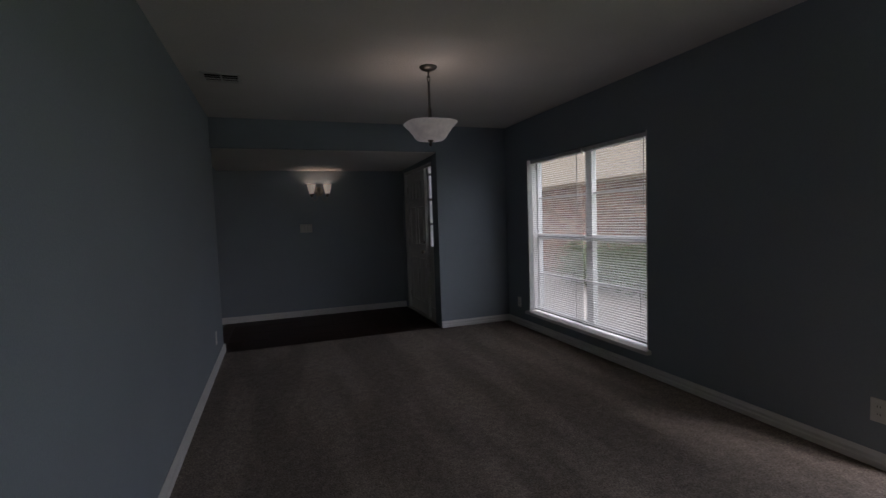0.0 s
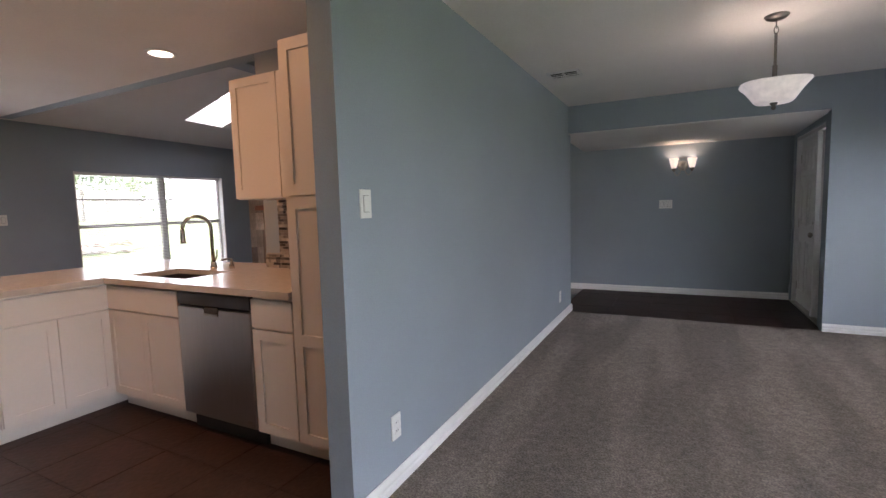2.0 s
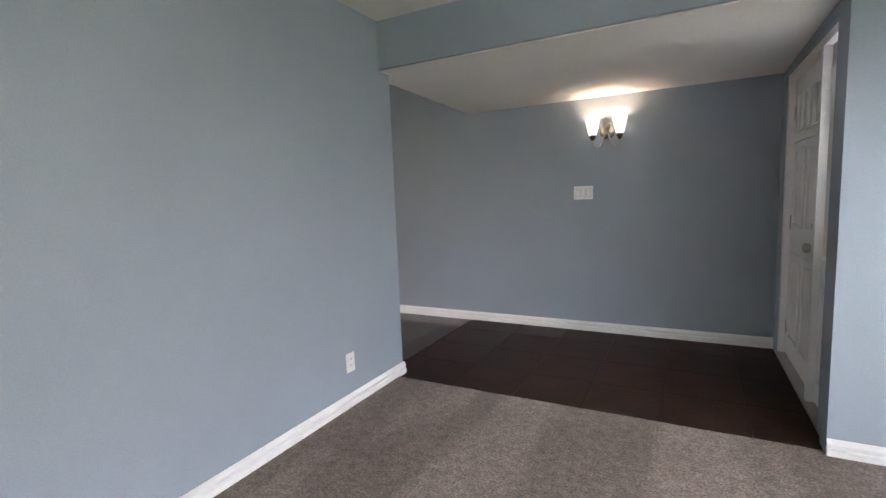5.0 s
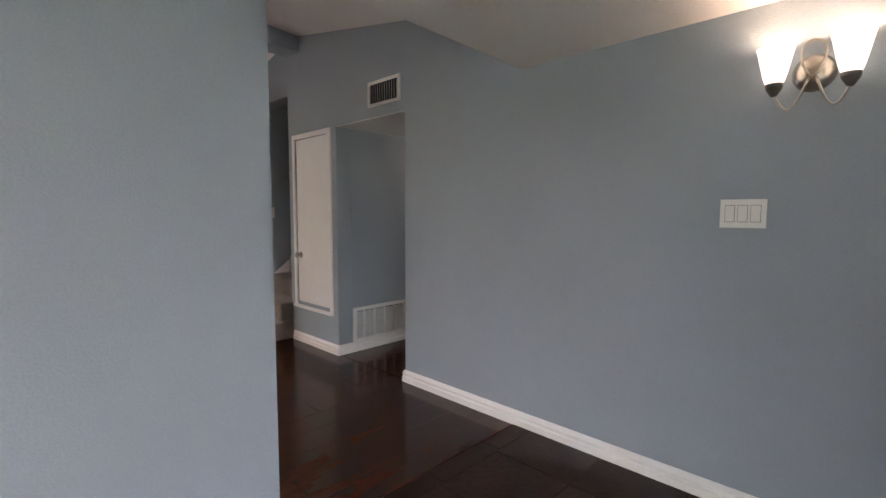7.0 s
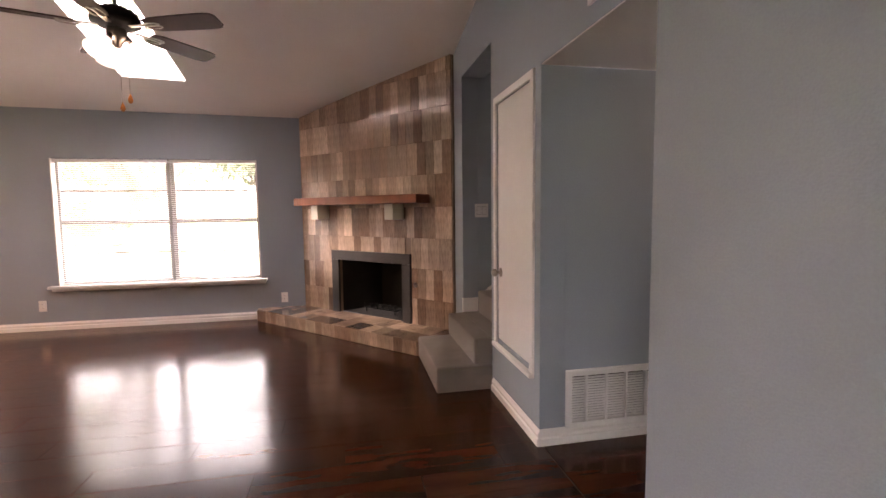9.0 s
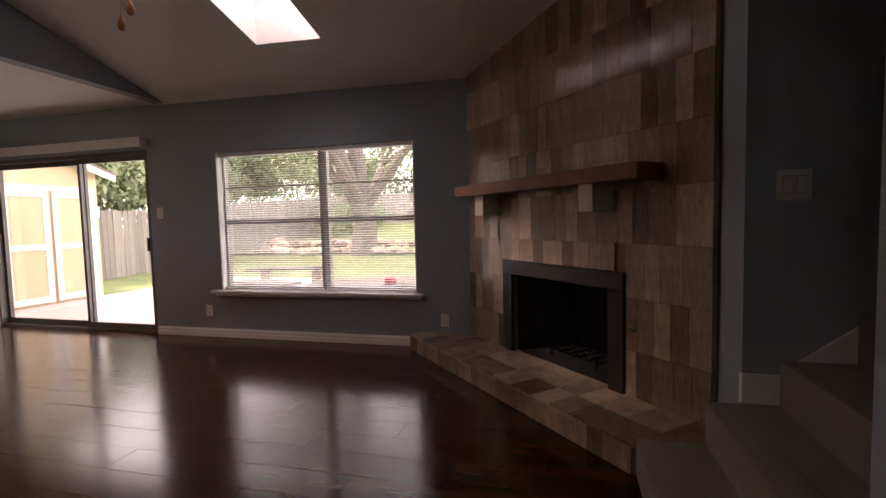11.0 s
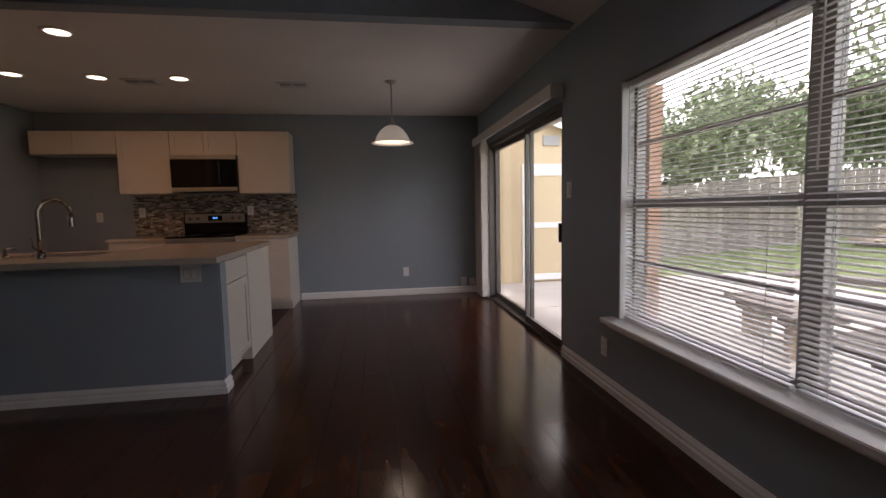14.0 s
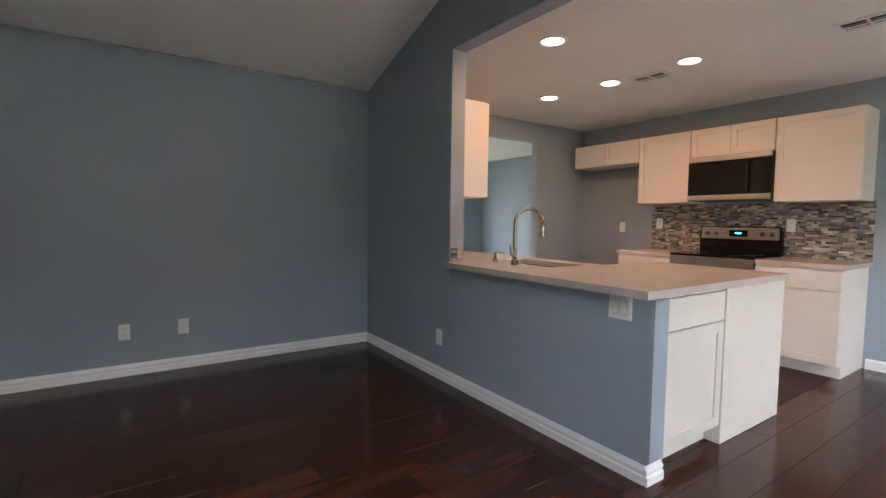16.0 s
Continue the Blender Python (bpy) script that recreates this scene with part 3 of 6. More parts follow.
FM = 4.22
window("window_1", "white-framed double window in the front wall", FX + 0.12, 1, *WIN_F, FM, VINYL)
# never in view; added so that daylight reaches the partition
window("window_unseen", "unseen white-framed double window assumed in the front wall, sized to light the room", FX + 0.12, 1, *WIN_S, 0.42, VINYL)
BM = 4.385
window("window_2", "grey aluminium double window looking on the back garden", BX - 0.08, -1, *WIN_B, BM, GREY_FRAME)
for y0, y1 in ((WIN_F[0] + 0.01, FM - 0.01), (FM + 0.01, WIN_F[1] - 0.01)):
    blind("white horizontal blind half open in the front window", FX + 0.06, y0, y1, WIN_F[2] + 0.03, WIN_F[3] - 0.005, 0.0225, -17, -1)
for y0, y1 in ((WIN_B[0] + 0.02, BM - 0.01), (BM + 0.01, WIN_B[1] - 0.02)):
    blind("white horizontal blind with open slats in the garden window", BX - 0.035, y0, y1, WIN_B[2] + 0.01, WIN_B[3] - 0.005, 0.0225, 9, 1)
lin = bmesh.new()
box(lin, BX - 0.078, BX + 0.001, WIN_B[0], WIN_B[0] + 0.012, WIN_B[2], WIN_B[3])
box(lin, BX - 0.078, BX + 0.001, WIN_B[1] - 0.012, WIN_B[1], WIN_B[2], WIN_B[3])
structure("trim_window_back", lin, TRIM, "white painted window reveal", "trim")
lin = bmesh.new()
box(lin, FX - 0.001, FX + 0.118, WIN_F[0], WIN_F[0] + 0.012, WIN_F[2], WIN_F[3])
box(lin, FX - 0.001, FX + 0.118, WIN_F[1] - 0.012, WIN_F[1], WIN_F[2], WIN_F[3])
structure("trim_window_front", lin, TRIM, "white painted window reveal", "trim")
sill = bmesh.new()
box(sill, BX - 0.078, BX + 0.09, WIN_B[0] - 0.07, WIN_B[1] + 0.07, WIN_B[2] - 0.028, WIN_B[2] + 0.001)
box(sill, BX + 0.001, BX + 0.045, WIN_B[0] - 0.05, WIN_B[1] + 0.05, WIN_B[2] - 0.06, WIN_B[2] - 0.028)
bmesh.ops.bevel(sill, geom=sill.edges[:], offset=0.004, segments=2, affect="EDGES")
structure("sill_window_back", sill, TRIM, "white wooden window sill with a moulded apron", "window sill")
structure("sill_window_front", boxed(FX - 0.05, FX + 0.118, WIN_F[0] - 0.03, WIN_F[1] + 0.03, WIN_F[2] - 0.03, WIN_F[2] + 0.004, 0.004), TRIM,
          "white wooden window sill", "window sill")

# sliding door
sd = thing("sliding_door", "grey bronze framed sliding glass door to the patio, blind drawn aside", "sliding door", (BX, 1.2, 0), "", "structure")
y0, y1, z1 = SLIDER[0], SLIDER[1], SLIDER[3]
fr = bmesh.new()
for a, b, c, d in ((y0, y1, z1 - 0.045, z1), (y0, y1, -0.03, 0.025), (y0, y0 + 0.04, 0.025, z1 - 0.045), (y1 - 0.04, y1, 0.025, z1 - 0.045)):
    box(fr, BX - 0.15, BX - 0.01, a, b, c, d)
part("frame", fr, BRONZE, sd)
for name, xa, a, b in (("fixed_panel", BX - 0.12, y0 + 0.04, 1.385), ("sliding_panel", BX - 0.07, 1.35, y1 - 0.04)):
    bm = bmesh.new()
    for q in ((a, b, z1 - 0.1, z1 - 0.045), (a, b, 0.025, 0.09), (a, a + 0.035, 0.09, z1 - 0.1), (b - 0.035, b, 0.09, z1 - 0.1)):
        box(bm, xa, xa + 0.035, *q)
    pl = part(name, bm, BRONZE, sd)
    g = part("pane", boxed(xa + 0.014, xa + 0.02, a + 0.035, b - 0.035, 0.09, z1 - 0.1), GREY_PANE if name == "fixed_panel" else PANE, pl)
    g.visible_shadow = False
part("pull_handle", boxed(BX - 0.035, BX + 0.006, y1 - 0.07, y1 - 0.05, 0.90, 1.05, 0.006), BLACK_PLASTIC, sd, "black pull handle")
structure("trim_sliding_door", boxed(BX - 0.01, BX + 0.006, y0 - 0.0, y0 + 0.02, 0.0, z1), TRIM, "white painted door reveal strip", "trim")
va = thing("vertical_blind", "off-white vertical blind stacked open beside the sliding door", "vertical blind", (BX + 0.06, -0.2, 2.1))
bm = bmesh.new()
box(bm, BX + 0.012, BX + 0.11, -0.40, 2.41, 2.085, 2.10)
box(bm, BX + 0.1, BX + 0.115, -0.40, 2.41, 2.0, 2.085)
box(bm, BX + 0.012, BX + 0.1, 2.395, 2.41, 2.0, 2.085)
part("valance", bm, FABRIC, va, "cream valance")
part("headrail", boxed(BX + 0.03, BX + 0.075, -0.38, 2.38, 2.035, 2.075, 0.002), VINYL, va)
vane = mesh_of("vane", boxed(-0.04, 0.04, -0.0012, 0.0012, 0.0, 2.02), FABRIC)
for i in range(15):
    shared("vane", vane, va, pose(BX + 0.055, -0.36 + i * 0.027, 0.03, 0, 0, rng.uniform(-12, 12)))

# ---- doors ----


def panel_frame(bm, xf, n, y0, y1, z0, z1, deep=0.012, edge=0.02):
    """A raised moulding round a recessed panel on a face across x; n: the way the face looks."""
    xa, xb = sorted((xf, xf + n * deep))
    for q in ((y0, y1, z0, z0 + edge), (y0, y1, z1 - edge, z1), (y0, y0 + edge, z0 + edge, z1 - edge), (y1 - edge, y1, z0 + edge, z1 - edge)):
        box(bm, xa, xb, *q)


fd = thing("door_1", "white panelled front door with a four-pane light, closed", "front door", (2.44, 6.6, 0), "", "structure")
dx = 2.50
dy0, dy1 = 6.37, 7.24
bm = boxed(dx, dx + 0.045, dy0, dy1, 0.02, 2.0, 0.003)
leaf = part("door_leaf", bm, TRIM, fd)
for a, b in ((dy0 + 0.11, (dy0 + dy1) / 2 - 0.05), ((dy0 + dy1) / 2 + 0.05, dy1 - 0.11)):
    for c, d in ((0.17, 0.80), (0.98, 1.52)):
        bm = bmesh.new()
        panel_frame(bm, dx, -1, a, b, c, d)
        box(bm, dx - 0.006, dx, a + 0.05, b - 0.05, c + 0.05, d - 0.05)
        bmesh.ops.bevel(bm, geom=bm.edges[:], offset=0.004, segments=1, affect="EDGES")
        part("panel", bm, TRIM, leaf)
w = (dy1 - dy0 - 0.22) / 4
for i in range(4):
    a = dy0 + 0.11 + i * w
    bm = bmesh.new()
    panel_frame(bm, dx, -1, a + 0.012, a + w - 0.012, 1.63, 1.88, 0.012, 0.014)
    part("pane_moulding", bm, TRIM, leaf)
    part("pane", boxed(dx - 0.004, dx - 0.001, a + 0.027, a + w - 0.027, 1.645, 1.865), mat("frosted_door_glass", (0.75, 0.76, 0.76), 0.3, vary=0.1), leaf)
bm = boxed(dx - 0.02, dx, dy0 + 0.08, dy1 - 0.08, 1.56, 1.60, 0.004)
part("light_ledge", bm, TRIM, leaf)
bm = lathe(bmesh.new(), [(0.0, 0.07), (0.022, 0.066), (0.03, 0.05), (0.026, 0.034), (0.011, 0.026), (0.011, 0.008), (0.033, 0.006), (0.033, 0.0), (0.0, 0.0)], 0, 0, 20,
           pose(dx, dy0 + 0.07, 0.90, 0, -90, 0))
part("door_knob", bm, NICKEL, leaf, "brushed nickel knob", True)
bm = lathe(bmesh.new(), [(0.0, 0.03), (0.014, 0.03), (0.016, 0.012), (0.03, 0.008), (0.03, 0.0), (0.0, 0.0)], 0, 0, 18, pose(dx, dy0 + 0.07, 1.03, 0, -90, 0))
part("deadbolt", bm, NICKEL, leaf, "brushed nickel deadbolt", True)
part("peephole_plate", boxed(dx - 0.008, dx, dy0 + 0.06, dy0 + 0.1, 1.34, 1.46, 0.003), NICKEL, leaf)
for z in (0.22, 1.0, 1.78):
    part("hinge", boxed(dx - 0.006, dx + 0.004, dy1 - 0.003, dy1 + 0.02, z - 0.05, z + 0.05, 0.002), NICKEL, fd)
bm = bmesh.new()
for q in ((dy1 + 0.004, 7.30, 0.0, 2.05), (dy0 - 0.06, dy0 - 0.004, 0.0, 2.02), (5.95, 5.99, 0.0, 2.02), (5.95, dy1 + 0.004, 2.004, 2.05)):
    box(bm, 2.46, 2.60, *q)
part("jamb", bm, TRIM, fd)
bm = bmesh.new()
box(bm, 2.50, 2.545, 5.99, dy0 - 0.06, 0.0, 0.98)
for z in (1.26, 1.58, 1.9):
    box(bm, 2.50, 2.545, 5.99, dy0 - 0.06, z, z + 0.03)
box(bm, 2.50, 2.545, 5.99, 6.07, 0.98, 2.004)
box(bm, 2.50, 2.545, dy0 - 0.14, dy0 - 0.06, 0.98, 2.004)
side = part("sidelight_frame", bm, TRIM, fd)
bm = bmesh.new()
panel_frame(bm, 2.50, -1, 6.04, dy0 - 0.11, 0.15, 0.88)
part("panel", bm, TRIM, side)
g = part("pane", boxed(2.52, 2.525, 6.07, dy0 - 0.14, 0.98, 1.96), PANE, side)
g.visible_shadow = False
part("threshold", boxed(2.44, 2.62, 5.95, 7.30, 0.0, 0.018, 0.004), NICKEL, fd)

cd = thing("closet_door", "white flat closet door set high in the wall, closed", "door", (-2.45, EY, 0.36), "", "structure")
part("door_leaf", boxed(CLOSET[0] + 0.004, CLOSET[1] - 0.004, EY + 0.004, EY + 0.04, CLOSET[2] + 0.012, CLOSET[3] - 0.004, 0.003), TRIM, cd)
bm = bmesh.new()
for x0, x1, z0, zz in ((CLOSET[0] - 0.045, CLOSET[0], 0.37, 2.01), (CLOSET[1], CLOSET[1] + 0.045, 0.37, 2.01), (CLOSET[0], CLOSET[1], CLOSET[3], 2.01)):
    box(bm, x0, x1, EY - 0.014, EY + 0.02, z0, zz)
bmesh.ops.bevel(bm, geom=bm.edges[:], offset=0.003, segments=1, affect="EDGES")
part("casing", bm, TRIM, cd)
part("ledge", boxed(CLOSET[0] - 0.045, CLOSET[1] + 0.045, EY - 0.03, EY + 0.02, 0.345, 0.37, 0.004), TRIM, cd)
bm = lathe(bmesh.new(), [(0.0, 0.065), (0.02, 0.06), (0.027, 0.046), (0.022, 0.032), (0.01, 0.025), (0.01, 0.007), (0.03, 0.005), (0.03, 0.0), (0.0, 0.0)], 0, 0, 20,
           pose(CLOSET[0] + 0.06, EY + 0.004, 0.86, 90, 0, 0))
part("door_knob", bm, NICKEL, cd, "brushed nickel knob", True)
for z in (0.62, 1.76):
    part("hinge", boxed(CLOSET[1] - 0.012, CLOSET[1] + 0.006, EY - 0.008, EY + 0.004, z - 0.06, z + 0.06, 0.002), TRIM, cd)

# ---- baseboards ----
for args in (("x", 0.0, 1, 1.54, HY + 0.115), ("x", 0.0, 1, -1.6, 0.32), ("x", FX, -1, -1.6, HY), ("y", HY, -1, 2.425, FX), ("y", EY, -1, HALL[1] + 0.0, 2.46),
             ("x", EX, -1, BY, HY + 0.115), ("y", BY, 1, -3.13, EX), ("x", BX, 1, SLIDER[1] + 0.02, 5.31), ("y", EY, -1, STAIR[1] + 0.04, HALL[0] + 0.017),
             ("x", HALL[0], 1, EY, 9.6), ("y", KY, 1, BX, -3.14), ("x", BX, 1, KY, -0.03), ("y", HY + 0.115, 1, -0.137, 0.017), ("y", 1.54, -1, -0.12, 0.017),
             ("x", -3.13, -1, BY - 0.12, BY + 0.017), ("x", HALL[1], -1, EY - 0.017, 9.6)):
    baseboard(*args)

# ---- plates, vents, small fixtures ----


def plate(kind, label, m, w, h, gangs=1, outlet=False):
    """A wall plate in its own x (across), z (up), looking along -y; m sets it on the wall."""
    pt = thing(kind, label, "outlet" if outlet else "light switch")
    pt.matrix_basis = Matrix()
    a = part("cover_plate", boxed(-w / 2, w / 2, -0.007, 0.0, -h / 2, h / 2, 0.003), PLATE, pt)
    for g in range(gangs):
        gx = (g - (gangs - 1) / 2) * 0.046
        if outlet:
            for z in (-0.02, 0.02):
                part("socket", boxed(gx - 0.0165, gx + 0.0165, -0.0095, -0.0065, z - 0.014, z + 0.014, 0.002), PLATE, pt)
                for s in (-0.006, 0.006):
                    # no hole is cut; a dark block paints the slot's shade
                    part("slot", boxed(gx + s - 0.0014, gx + s + 0.0014, -0.0101, -0.0093, z - 0.003, z + 0.006), SLOT_SHADE, pt)
        else:
            part("rocker_gap", boxed(gx - 0.0185, gx + 0.0185, -0.0078, -0.0065, -0.0355, 0.0355), GREY_FRAME, pt)
            part("rocker", boxed(gx - 0.0165, gx + 0.0165, -0.011, -0.0065, -0.033, 0.033, 0.0025), PLATE, pt)
    pt.matrix_basis = m
    return pt


OUT_L = "white duplex outlet on the blue-grey wall"
plate("light_switch", "single white rocker switch on the partition end", pose(0, 1.70, 1.34, 0, 0, 90), 0.075, 0.12)
o1 = plate("outlet", OUT_L, pose(0, 1.865, 0.297, 0, 0, 90), 0.075, 0.12, 1, True)
for m in (pose(0, 5.23, 0.285, 0, 0, 90), pose(BX, 3.055, 0.275, 0, 0, 90), pose(BX, 5.60, 0.25, 0, 0, 90), pose(-4.55, KY, 0.325, 0, 0, 180),
          pose(EX, 4.655, 0.337, 0, 0, -90), pose(EX, 4.265, 0.337, 0, 0, -90), pose(-1.41, BY, 0.32, 0, 0, 180), pose(FX, 5.42, 0.29, 0, 0, -90),
          pose(FX, 1.83, 0.30, 0, 0, -90), pose(-5.36, KY, 0.16, 0, 0, 180), pose(-0.75, KY, 1.16, 0, 0, 180)):
    copy_thing(o1, m)
k1 = plate("outlet", "white outlet on the mosaic backsplash", pose(-1.25, KY + 0.012, 1.21, 0, 0, 180), 0.075, 0.12, 1, True)
copy_thing(k1, pose(-2.55, KY + 0.012, 1.21, 0, 0, 180))
plate("light_switch", "white three-gang rocker switch under the wall sconce", pose(1.0, EY, 1.27, 0, 0, 0), 0.165, 0.118, 3)
plate("light_switch", "white two-gang switch and outlet plate on the half wall", pose(-2.968, BY, 0.805, 0, 0, 180), 0.125, 0.115, 2)
plate("light_switch", "white two-gang rocker switch in the stairwell", pose(STAIR[0], 7.53, 1.27, 0, 0, 90), 0.12, 0.118, 2)
plate("light_switch", "white rocker switch beside the sliding door", pose(BX, 2.50, 1.305, 0, 0, 90), 0.075, 0.12)
wb = thing("cable_box", "small white cable boxes low on the dining wall", "cable box", (-5.45, KY, 0.12))
part("body", boxed(-5.52, -5.44, KY, KY + 0.03, 0.11, 0.20, 0.004), PLATE, wb)


def vent(name, label, m, w, d, rows, split=True):
    """A ceiling register looking down, built about its middle."""
    vt = thing(name, label, "air vent")
    bm = bmesh.new()
    for q in ((-w / 2, w / 2, -d / 2, -d / 2 + 0.022), (-w / 2, w / 2, d / 2 - 0.022, d / 2), (-w / 2, -w / 2 + 0.022, -d / 2 + 0.022, d / 2 - 0.022),
              (w / 2 - 0.022, w / 2, -d / 2 + 0.022, d / 2 - 0.022)):
        box(bm, *q, -0.012, 0.0)
    part("frame", bm, GRILLE, vt)
    # a dark sheet in place of the shaded duct behind the louvres
    part("duct_shade_sheet", boxed(-w / 2 + 0.02, w / 2 - 0.02, -d / 2 + 0.02, d / 2 - 0.02, -0.004, -0.001), DUCT_SHADE, vt)
    data = mesh_of("louvre", boxed(-w / 2 + 0.02, w / 2 - 0.02, -0.006, 0.006, -0.0008, 0.0008), GRILLE)
    for i in range(rows):
        y = -d / 2 + 0.035 + i * (d - 0.07) / max(1, rows - 1)
        shared("louvre", data, vt, pose(0, y, -0.008, 35 if i < rows / 2 or not split else -35, 0, 0))
    if split:
        part("divider", boxed(-0.006, 0.006, -d / 2 + 0.02, d / 2 - 0.02, -0.0125, -0.004), GRILLE, vt)
    vt.matrix_basis = m
    return vt


vent("ceiling_vent", "white metal ceiling register in the front room", pose(0.265, 4.30, CH, 0, 0, 0), 0.27, 0.23, 4)
kv = vent("ceiling_vent", "white metal ceiling register in the kitchen", pose(-2.01, 0.95, CH, 0, 0, 0), 0.3, 0.2, 4)
copy_thing(kv, pose(-3.385, 0.92, CH, 0, 0, 0))
vent("wall_vent", "white metal supply register above the hall opening", pose(-1.36, EY, 2.182, -90, 0, 0) @ pose(0, 0, 0, 0, 0, 90), 0.19, 0.38, 12, False)
rg = thing("return_air_grille", "large white louvred return-air grille low on the hall wall", "air grille", (HALL[0], 7.9, 0.25))
y0, y1, z0, z1 = 7.508, 8.34, 0.088, 0.406
bm = bmesh.new()
for q in ((y0, y1, z0, z0 + 0.03), (y0, y1, z1 - 0.03, z1), (y0, y0 + 0.03, z0 + 0.03, z1 - 0.03), (y1 - 0.03, y1, z0 + 0.03, z1 - 0.03)):
    box(bm, HALL[0] + 0.002, HALL[0] + 0.024, *q)
part("frame", bm, GRILLE, rg)
# dark sheet that paints the shade behind the return-air louvres
part("backing", boxed(HALL[0] + 0.001, HALL[0] + 0.004, y0 + 0.02, y1 - 0.02, z0 + 0.02, z1 - 0.02), DUCT_SHADE, rg)
for i in range(1, 7):
    yy = y0 + i * (y1 - y0) / 7
    part("bar", boxed(HALL[0] + 0.004, HALL[0] + 0.02, yy - 0.006, yy + 0.006, z0 + 0.03, z1 - 0.03), GRILLE, rg)
data = mesh_of("louvre", boxed(-0.006, 0.006, y0 + 0.03, y1 - 0.03, -0.0008, 0.0008), GRILLE)
for i in range(17):
    shared("louvre", data, rg, pose(HALL[0] + 0.012, 0, z0 + 0.04 + i * 0.0145, 0, 40, 0))
th = thing("thermostat", "small white thermostat on the hall wall", "thermostat", (HALL[0], 8.3, 1.6))
part("body", boxed(HALL[0], HALL[0] + 0.03, 8.24, 8.36, 1.56, 1.66, 0.006), PLATE, th)

# ---- lamps ----
pl = thing("pendant_lamp", "frosted square-flared glass bowl pendant on a nickel rod", "pendant lamp", (1.69, 3.72, CH))
px, py = 1.69, 3.72
part("canopy", lathe(bmesh.new(), [(0.0, CH - 0.03), (0.03, CH - 0.029), (0.055, CH - 0.018), (0.066, CH - 0.004), (0.066, CH), (0.0, CH)], px, py), PEWTER, pl, "", True)
for i in range(2):
    ring = []
    for j in range(13):
        a = 2 * math.pi * j / 12
        u = 0.011 * math.cos(a)
        ring.append((px + (u if i else 0), py + (0 if i else u), CH - 0.052 - i * 0.036 + 0.024 * math.sin(a)))
    part("chain_link", tube(bmesh.new(), ring, 0.003, 6, cap=False), PEWTER, pl, "", True)
part("rod", tube(bmesh.new(), [(px, py, CH - 0.105), (px, py, 2.1)], 0.0085, 12), PEWTER, pl, "", True)
part("sleeve", tube(bmesh.new(), [(px, py, 2.14), (px, py, 2.02)], 0.014, 12), PEWTER, pl, "", True)
prof = [(0.02, 1.912), (0.098, 1.912), (0.113, 1.924), (0.132, 1.952), (0.158, 1.988), (0.199, 2.03), (0.196, 2.034), (0.153, 1.993), (0.127, 1.956), (0.108, 1.929), (0.095, 1.918), (0.02, 1.918)]
bm = bmesh.new()
lathe(bm, prof, 0, 0, 48)
for v in bm.verts:
    r = math.hypot(v.co.x, v.co.y)
    a = math.atan2(v.co.y, v.co.x)
    k = 1 + 0.055 * math.cos(4 * a) * -1 * (r / 0.2)
    v.co.x, v.co.y = px + v.co.x * k, py + v.co.y * k
part("shade", bm, SHADE, pl, "frosted flared glass bowl", True)
part("finial", lathe(bmesh.new(), [(0.0, 1.865), (0.008, 1.868), (0.014, 1.88), (0.009, 1.893), (0.02, 1.905), (0.022, 1.912), (0.0, 1.913)], px, py, 16), PEWTER, pl, "", True)
lamp("pendant_bulb", "POINT", (px, py, 1.99), 0.4, SOFT, 0.05)

sc = thing("wall_sconce", "two-light nickel wall sconce with lit frosted glass shades", "wall sconce", (1.205, EY, 1.8))
sx, sz = 1.205, 1.793
part("backplate", lathe(bmesh.new(), [(0.0, 0.032), (0.034, 0.03), (0.058, 0.016), (0.068, 0.0), (0.0, 0.0)], 0, 0, 28, pose(sx, EY, sz, 90, 0, 0)), NICKEL, sc, "", True)
loop = [(sx + 0.048 * math.cos(a) * (0.75 + 0.25 * math.sin(a)), EY - 0.045, sz + 0.045 + 0.065 * math.sin(a)) for a in [2 * math.pi * i / 20 for i in range(21)]]
part("scroll", tube(bmesh.new(), loop, 0.0045, 8, cap=False), NICKEL, sc, "", True)
for s in (-1, 1):
    arm = []
    for i in range(11):
        k = i / 10
        arm.append((sx + s * (0.01 + 0.1 * k), EY - 0.04 - 0.04 * math.sin(k * math.pi / 2), sz - 0.02 - 0.115 * math.sin(k * math.pi * 0.85)))
    ex, ey, ez = arm[-1]
    part("arm", tube(bmesh.new(), arm, 0.005, 8), NICKEL, sc, "", True)
    cup = part("lamp_cup", lathe(bmesh.new(), [(0.0, ez - 0.012), (0.01, ez - 0.01), (0.016, ez), (0.027, ez + 0.018), (0.03, ez + 0.036), (0.0, ez + 0.036)], ex, ey, 20), BRONZE, sc, "", True)
    z0 = ez + 0.034
    part("shade", lathe(bmesh.new(), [(0.012, z0), (0.029, z0 + 0.003), (0.038, z0 + 0.03), (0.048, z0 + 0.075), (0.057, z0 + 0.118), (0.062, z0 + 0.135), (0.060, z0 + 0.135), (0.054, z0 + 0.117), (0.045, z0 + 0.075), (0.035, z0 + 0.032), (0.012, z0 + 0.006)], ex, ey, 28),
         SHADE_LIT, cup, "lit frosted glass bell shade", True)
    lamp("sconce_bulb", "POINT", (ex, ey, z0 + 0.1), 0.11, SOFT, 0.03)

